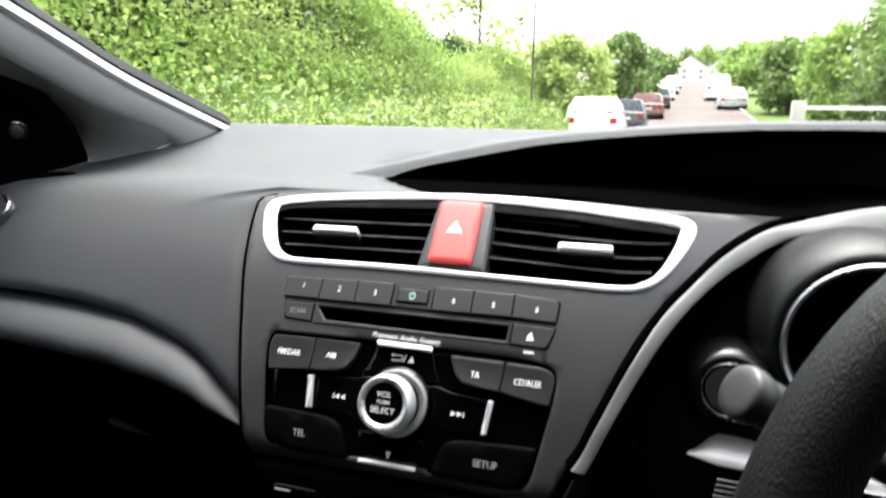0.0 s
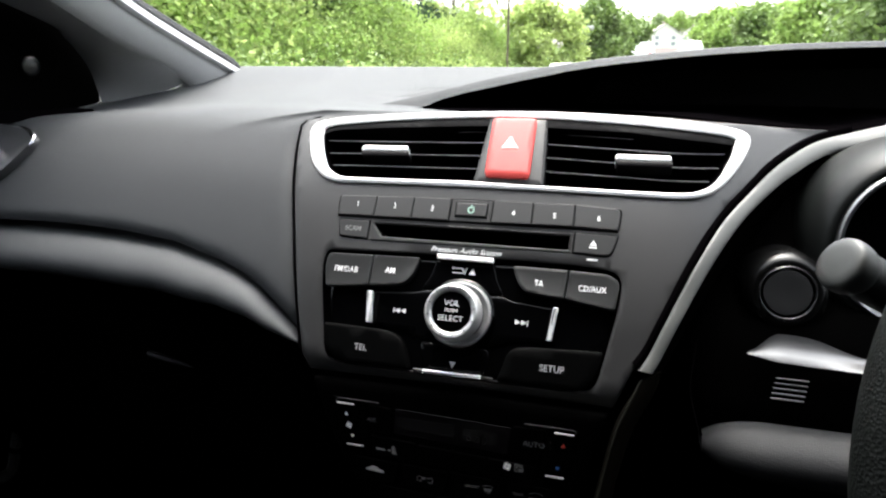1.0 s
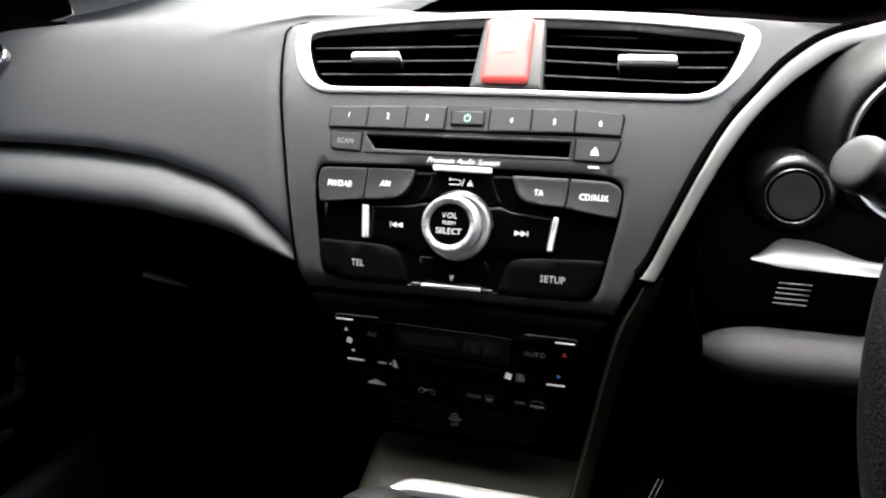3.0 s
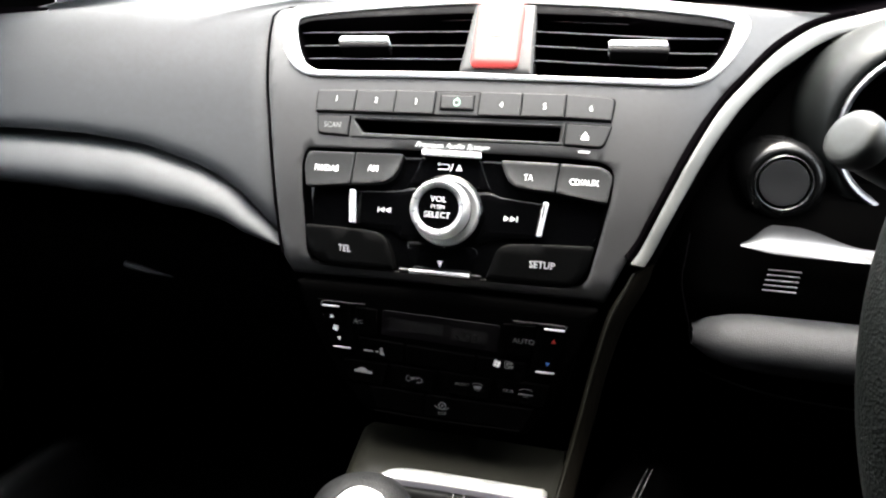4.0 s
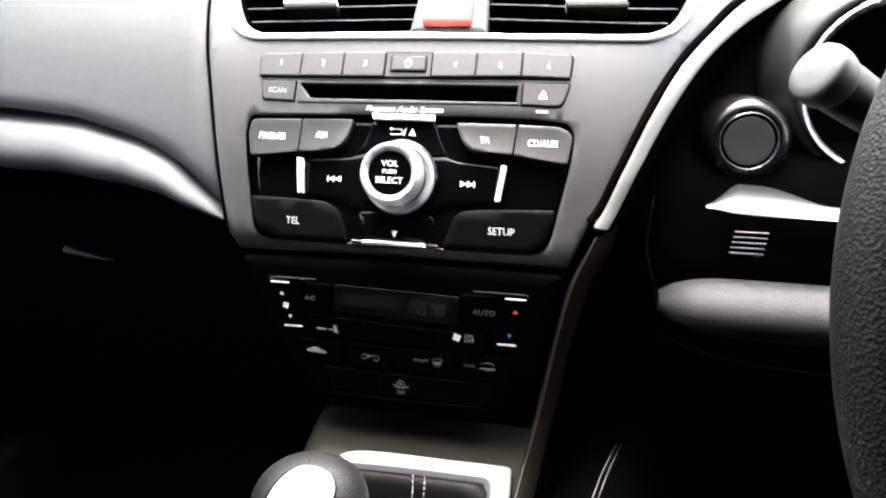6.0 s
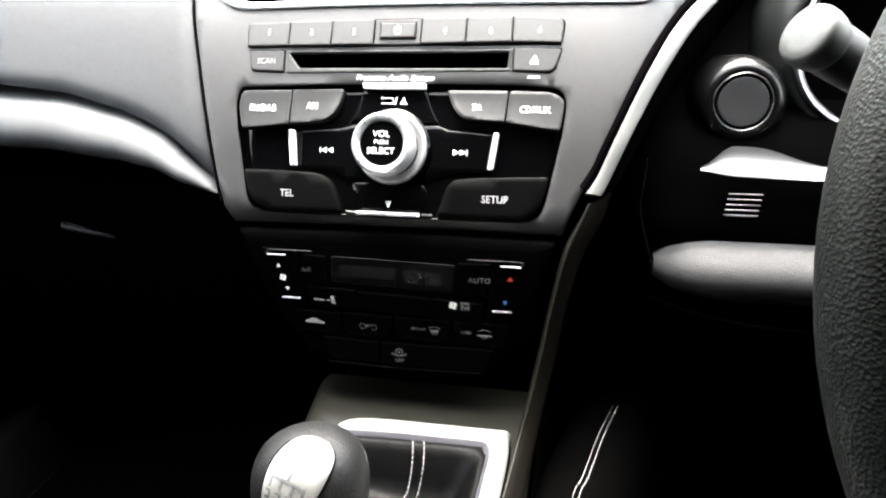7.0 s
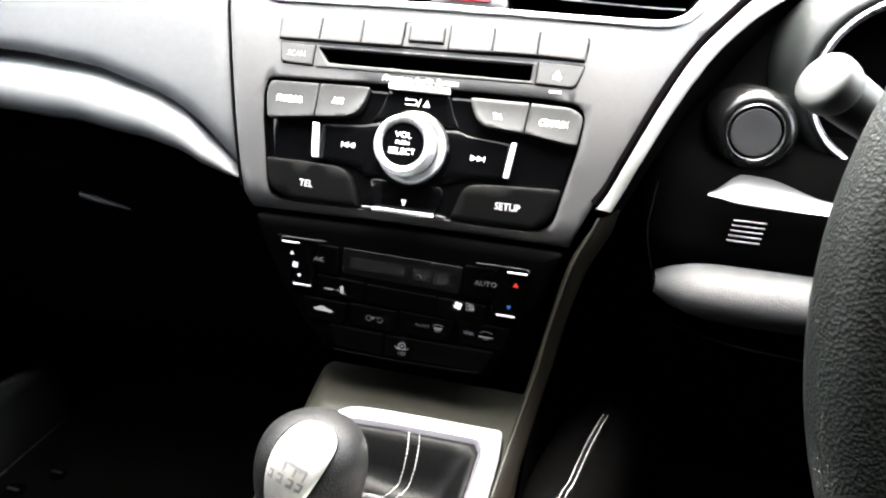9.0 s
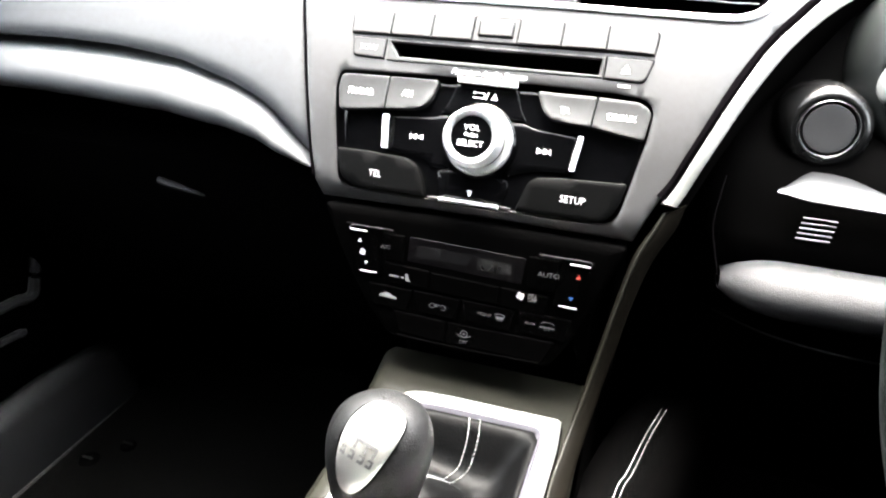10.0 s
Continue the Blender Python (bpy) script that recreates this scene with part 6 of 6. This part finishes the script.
def tree(name, x, y, height, spread, base, mat, seed, label, count=9000, size=0.14, bare=0.25, thick=0.09):
    """A tapered trunk with limbs and a crown of leaf tufts."""
    rng = np.random.default_rng(seed)
    z0 = min(rise(y), 14)
    t = thing(name, label, "tree", group="street trees")
    top = Vector((x + rng.normal() * 0.3, y, z0 + height * 0.86))
    bm = tube([(x, y, z0 - 0.1), (x + 0.05, y, z0 + height * 0.3), (x * 0.5 + top.x * 0.5, y, z0 + height * 0.6), top], [spread * thick, spread * thick * 0.7, spread * thick * 0.45, spread * thick * 0.13], 9)
    blobs, radii = [], []
    for k in range(13):
        a = k * 2.4 + rng.random()
        h = height * (bare + (0.93 - bare) * (k + 0.5) / 13)
        reach = spread * (0.30 + 0.55 * math.sin(math.pi * min(1, (k + 1.5) / 13)) * (0.7 + 0.5 * rng.random()))
        p = Vector((x + reach * math.cos(a), y + reach * math.sin(a), z0 + h + rng.normal() * 0.1 * spread))
        tube([(x, y, z0 + h * 0.7), (x * 0.5 + p.x * 0.5, y * 0.5 + p.y * 0.5, z0 + h * 0.9), p], [spread * thick * 0.33, spread * thick * 0.22, spread * thick * 0.07], 6, bm=bm)
        blobs.append(p)
        radii.append([spread * (0.28 + 0.18 * rng.random())] * 2 + [spread * (0.22 + 0.14 * rng.random())])
    blobs.append((x, y, z0 + height * 0.86))
    radii.append([spread * 0.3, spread * 0.3, height * 0.14])
    part("trunk", bm, BARK, t)
    leaves("crown", blobs, radii, count, size, mat, seed, t)
    return t


def hedgerow():
    """The overgrown hedge beside the parked car, with weeds before it."""
    rng = np.random.default_rng(5)
    for name, mat, label, n, size, seed, many in (("hedge", LEAF_A, "overgrown green hedgerow beside the street", 105000, 0.046, 11, 230), ("hedge", LEAF_B, "pale young growth in the hedgerow", 55000, 0.044, 12, 120)):
        c, r = [], []
        for k in range(many):
            y = 0.6 + 27 * (k + rng.random()) / many
            high = 3.5 if y < 13.5 else float(np.interp(y, [13.5, 17, 19, 23, 28], [3.2, 2.3, 2.3, 2.9, 2.6]))
            h = 0.3 + (high - 0.3) * rng.random()
            big = (0.20 + 0.26 * rng.random()) * (1 + 0.012 * y)
            c.append((-4.7 - 0.28 * h - 0.7 * rng.random() + 0.02 * y, y, h))
            r.append((big, big * 1.1, big * 0.8))
        tagged(leaves(name, c, r, n, size, mat, seed), label, "hedge", kind="stuff")
    c, r = [], []
    for k in range(40):
        y = 0.6 + 11 * (k + rng.random()) / 40
        c.append((-6.6 - rng.random(), y, 3.2 + 0.8 * rng.random()))
        r.append((1.2, 1.2, 1.1))
    tagged(leaves("hedge_trees", c, r, 50000, 0.095, LEAF_C, 13), "dark taller bushes behind the hedgerow", "bushes", kind="stuff")
    c, r = [], []
    for k in range(260):
        y = 0.4 + 20 * (k + rng.random()) / 260
        c.append((-2.75 - 1.6 * rng.random(), y, 0.25 + 0.75 * rng.random() ** 2))
        r.append((0.36, 0.36, 0.30 + 0.40 * rng.random()))
    tagged(leaves("nettles", c, r, 30000, 0.042, LEAF_B, 14), "pale nettles and weeds growing before the hedge", "weeds", kind="stuff")
    tagged(leaves("brambles", [(x - 0.15, y + 0.1, z + 0.05) for x, y, z in c], r, 42000, 0.045, LEAF_C, 15), "green brambles tangled among the weeds", "weeds", kind="stuff")
    # leaves behind the clumps, their dark colour standing for the hedge's inner shade
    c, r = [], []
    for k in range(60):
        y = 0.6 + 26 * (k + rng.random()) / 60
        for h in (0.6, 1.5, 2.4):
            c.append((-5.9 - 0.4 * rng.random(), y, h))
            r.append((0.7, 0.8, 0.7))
    tagged(leaves("hedge", c, r, 70000, 0.075, LEAF_D, 16), "inner growth of the hedgerow, coloured dark for its shade", "hedge", kind="stuff")
    # tall weeds: thin upright blades
    n = 900
    y = 0.3 + rng.random(n) ** 1.3 * 26
    x = -3.5 - rng.random(n) * 1.0 + 0.03 * y
    h = 0.55 + 0.65 * rng.random(n)
    a = rng.random(n) * 6.28
    lean = rng.normal(size=(n, 2)) * 0.16
    w = 0.010 + 0.012 * rng.random(n)
    v = np.empty((n, 4, 3))
    v[:, 0] = np.stack([x - w * np.cos(a), y - w * np.sin(a), np.full(n, 0.08)], 1)
    v[:, 1] = np.stack([x + w * np.cos(a), y + w * np.sin(a), np.full(n, 0.08)], 1)
    v[:, 2] = np.stack([x + lean[:, 0] * 0.4 + w * 1.4 * np.cos(a), y + lean[:, 1] * 0.4 + w * 1.4 * np.sin(a), 0.08 + h * 0.55], 1)
    v[:, 3] = np.stack([x + lean[:, 0], y + lean[:, 1], 0.08 + h], 1)
    k = np.arange(n)[:, None] * 4
    me = bpy.data.meshes.new("tall_weeds")
    me.from_pydata(v.reshape(-1, 3).tolist(), [], np.concatenate([k + [0, 1, 2], k + [0, 2, 3]]).tolist())
    me.materials.append(LEAF_B)
    tagged(new("tall_weeds", me), "tall pale green weeds and grass along the kerb", "weeds", kind="stuff")


def parked_car(x, y, mat, label, tall=1.46, wide=1.78, long=4.2):
    """A hatchback seen from behind: body, glasshouse, windows, wheels, lamps."""
    z0 = min(rise(y), 14)
    c = thing("parked_car", label, "car", group="cars parked along the street")
    w = wide / 2

    def ring(yy, zb, zt, half, top):
        return [(x - half, yy, z0 + zb), (x - half * 1.0, yy, z0 + zb + (zt - zb) * 0.5), (x - top, yy, z0 + zt), (x, yy, z0 + zt + 0.03), (x + top, yy, z0 + zt), (x + half, yy, z0 + zb + (zt - zb) * 0.5), (x + half, yy, z0 + zb)]
    belt = tall * 0.62
    body = [ring(y, 0.32, belt * 0.9, w * 0.94, w * 0.86), ring(y + 0.08, 0.24, belt, w, w * 0.92), ring(y + long * 0.4, 0.22, belt, w, w * 0.95), ring(y + long * 0.72, 0.22, belt * 0.97, w, w * 0.92), ring(y + long * 0.95, 0.25, belt * 0.74, w * 0.95, w * 0.8), ring(y + long, 0.34, belt * 0.6, w * 0.86, w * 0.7)]
    b = part("body", loft(body, caps=True), mat, c)
    house = [ring(y + 0.10, belt - 0.02, belt + 0.02, w * 0.9, w * 0.86), ring(y + 0.36, belt - 0.02, tall - 0.05, w * 0.9, w * 0.70), ring(y + 0.7, belt - 0.02, tall, w * 0.9, w * 0.70), ring(y + long * 0.45, belt - 0.02, tall - 0.02, w * 0.9, w * 0.70), ring(y + long * 0.70, belt - 0.02, belt + 0.03, w * 0.9, w * 0.8)]
    part("roof", loft(house, caps=True), mat, c)
    part("rear_window", slab(rounded([(-w * 0.68, belt + 0.06), (w * 0.68, belt + 0.06), (w * 0.58, tall - 0.12), (-w * 0.58, tall - 0.12)], 0.05), lambda u, v, d: Vector((x + u, y + 0.115 - d + (v - belt) * 0.62 - 0.03, z0 + v)), -0.01, 0.012, 0.004), CAR_GLASS, c, "dark rear window")
    for s in (-1, 1):
        part("tail_lamp", box(x + s * w * 0.72 - 0.10, x + s * w * 0.72 + 0.10, y - 0.03, y + 0.05, z0 + belt * 0.72, z0 + belt * 0.92, 0.02), LAMP_RED, c, "red tail lamp")
        part("side_window", slab([(y + 0.55, belt + 0.05), (y + long * 0.62, belt + 0.05), (y + long * 0.48, tall - 0.10), (y + 0.6, tall - 0.10)], lambda u, v, d, s=s: Vector((x + s * (w * (0.92 - 0.22 * (v - belt) / (tall - belt)) + 0.004 + d), u, z0 + v)), -0.01, 0.006, 0.003), CAR_GLASS, c, "dark side window")
        for yy in (y + 0.75, y + long * 0.80):
            m = pose(x + s * (w - 0.10), yy, z0 + 0.31, 0, 90, 0)
            wheel = part("wheel", lathe([(0.20, -0.1), (0.29, -0.1), (0.315, -0.07), (0.315, 0.07), (0.29, 0.1), (0.20, 0.1)], m, 24), TYRE, c)
            part("rim", lathe([(0.19, -0.09), (0.20, 0.09), (0.05, 0.07), (0.01, 0.07)], m, 20), GALV, wheel)
    part("bumper", box(x - w * 0.93, x + w * 0.93, y - 0.06, y + 0.1, z0 + 0.30, z0 + 0.52, 0.03), mat, c)
    part("number_plate", box(x - 0.26, x + 0.26, y - 0.07, y - 0.055, z0 + 0.56, z0 + 0.67), RAIL_WHITE, c, "plain pale plate")
    return c


def house(x, y, w, d, eaves, ridge, label, turn=0):
    z0 = min(rise(y), 14)
    h = thing("house", label, "house", group="houses up the street")

    def at(u, v, z):
        a = radians(turn)
        return Vector((x + u * math.cos(a) - v * math.sin(a), y + u * math.sin(a) + v * math.cos(a), z0 + z))
    bm = bmesh.new()
    loft([[at(u, v, z) for u, v in ((-w / 2, 0), (w / 2, 0), (w / 2, d), (-w / 2, d))] for z in (-1, eaves)], closed=True, bm=bm)
    for v in (0, d):
        bm.faces.new([bm.verts.new(at(-w / 2, v, eaves)), bm.verts.new(at(w / 2, v, eaves)), bm.verts.new(at(0, v, ridge))])
    part("wall", bm, WALL_WHITE, h)
    bm = bmesh.new()
    o = 0.35
    for s in (-1, 1):
        loft([[at(s * (w / 2 + o), v, eaves - o * 0.6), at(0, v, ridge + 0.08), at(0, v, ridge + 0.22), at(s * (w / 2 + o), v, eaves - o * 0.6 + 0.14)] for v in (-o, d + o)], closed=True, caps=True, bm=bm)
    roof = part("roof", bm, ROOF_TILE, h)
    part("chimney", slab([(-0.35, -0.3), (0.35, -0.3), (0.35, 0.3), (-0.35, 0.3)], lambda u, v, q: at(u, v + d * 0.5, ridge + q), -0.4, 1.0, 0.03), ROOF_TILE, roof)
    for u in (-w * 0.26, w * 0.26):
        for z in (0.9, eaves - 1.6):
            win = part("window", slab([(u - 0.6, z), (u + 0.6, z), (u + 0.6, z + 1.15), (u - 0.6, z + 1.15)], lambda a, b, q: at(a, -q, b), -0.05, 0.03, 0.01), RAIL_WHITE, h)
            part("pane", slab([(u - 0.5, z + 0.1), (u + 0.5, z + 0.1), (u + 0.5, z + 1.05), (u - 0.5, z + 1.05)], lambda a, b, q: at(a, -q, b), 0.0, 0.04, 0.005), FAR_PANE, win)
    return h


def street_lamp(x, y, h, label, arm=0.9):
    z0 = min(rise(y), 14)
    s = thing("street_lamp", label, "street lamp")
    part("column", tube([(x, y, z0 - 0.1), (x, y, z0 + h * 0.3), (x, y, z0 + h)], [0.08, 0.06, 0.045] if arm else [0.036, 0.032, 0.026], 10), GALV if arm else BARK, s)
    if arm:
        part("lantern", box(x - 0.05, x + arm, y - 0.12, y + 0.12, z0 + h - 0.06, z0 + h + 0.10, 0.03), GALV, s, "pale flat lantern")
    return s


def wooden_fence():
    f = thing("roadside_fence", "pale post and rail fence beside the street", "fence")
    part("gate_post", box(2.76, 3.04, 16.95, 17.23, 0.0, 1.36, 0.03), CONCRETE, f, "thick pale stone gate post")
    for z in (1.16, 0.72):
        part("rail", box(3.04, 8.5, 17.05, 17.13, z, z + 0.09, 0.01), RAIL_WHITE, f)
    for x in (5.0, 7.0):
        part("post", box(x, x + 0.12, 17.13, 17.25, 0.0, 1.30, 0.01), RAIL_WHITE, f)


ground_sheet()
hedgerow()
tree("tree", -6.1, 22, 8.0, 2.2, 0, LEAF_B, 21, "tall slender pale green tree with bare twigs", 1300, 0.12, 0.25, 0.03)
tree("tree", -6.4, 21, 3.3, 1.5, 0, LEAF_B, 31, "thin pale green hedgerow tree", 5200, 0.10, 0.12, 0.05)
tree("tree", -3.7, 26, 4.0, 1.6, 0, LEAF_B, 22, "pale yellow-green young tree", 7000, 0.11, 0.12)
tree("tree", -7.4, 18, 3.6, 1.8, 0, LEAF_A, 23, "rounded green tree in the hedgerow", 9000, 0.11, 0.12)
tree("tree", -2.8, 46, 5.1, 2.15, 0, LEAF_C, 24, "broad dark green roadside tree", 12000, 0.15, 0.10)
tree("tree", 7.5, 66, 4.2, 2.6, 0, LEAF_A, 25, "green tree beyond the parked cars", 9000, 0.2, 0.10)
tree("tree", 6.6, 44, 4.1, 2.0, 0, LEAF_C, 26, "dense green roadside tree", 11000, 0.16, 0.08)
tree("tree", 6.6, 30, 4.5, 1.9, 0, LEAF_A, 27, "dense leafy tree behind the fence", 12000, 0.13, 0.08)
tree("tree", 7.6, 25, 6.0, 2.3, 0, LEAF_C, 28, "tall leafy tree behind the fence", 14000, 0.13, 0.08)
tree("tree", 6.6, 19.5, 5.4, 1.9, 0, LEAF_C, 29, "dark green tree close behind the fence", 12000, 0.11, 0.06)
for x, y, h, seed in ((-2.5, 118, 4.6, 41), (9.5, 104, 4.8, 42), (13.5, 112, 5.4, 43), (17.0, 100, 5.2, 44), (4.0, 250, 11.5, 45), (10.0, 246, 12.5, 46), (16.5, 252, 12.5, 47), (23.0, 248, 13.5, 48)):
    tree("tree", x, y, h, 3.4 if y < 200 else 6.0, 0, LEAF_C if seed % 2 else LEAF_A, seed, "distant green tree up the street", 5000, 0.32, 0.06)
parked_car(-2.25, 22, CAR_WHITE, "white hatchback parked at the kerb", 1.50, 1.85)
parked_car(-1.8, 31, CAR_DARK, "dark hatchback parked beyond the white car", 1.45)
parked_car(-1.15, 39, CAR_RED, "dull dark red hatchback parked along the street", 1.45)
parked_car(-0.85, 48, CAR_DARK, "dark hatchback parked further up the street", 1.45)
parked_car(-0.60, 58, CAR_WHITE, "white hatchback parked further up the street", 1.45)
parked_car(3.9, 48, CAR_SILVER, "silver hatchback parked on the far side", 1.45)
parked_car(-0.25, 68, CAR_SILVER, "silver hatchback parked high up the street", 1.45)
parked_car(0.05, 79, CAR_WHITE, "white hatchback parked high up the street", 1.45)
parked_car(3.5, 58, CAR_WHITE, "tall white van parked on the far side", 2.1, 1.9, 4.6)
parked_car(4.0, 69, CAR_SILVER, "silver hatchback parked on the far side", 1.45)
parked_car(4.3, 80, CAR_WHITE, "white hatchback parked on the far side", 1.45)
house(5.0, 215, 9.0, 9.0, 4.2, 7.0, "white rendered house at the top of the street", 10)
house(13.0, 228, 8.0, 9.0, 4.0, 6.6, "white rendered house further up the street", -8)
street_lamp(-2.45, 28.5, 2.95, "grey street lamp with a flat pale lantern", 0.45)
street_lamp(-3.8, 19.8, 7.5, "thin brown wooden pole standing in the hedge", 0)
wooden_fence()
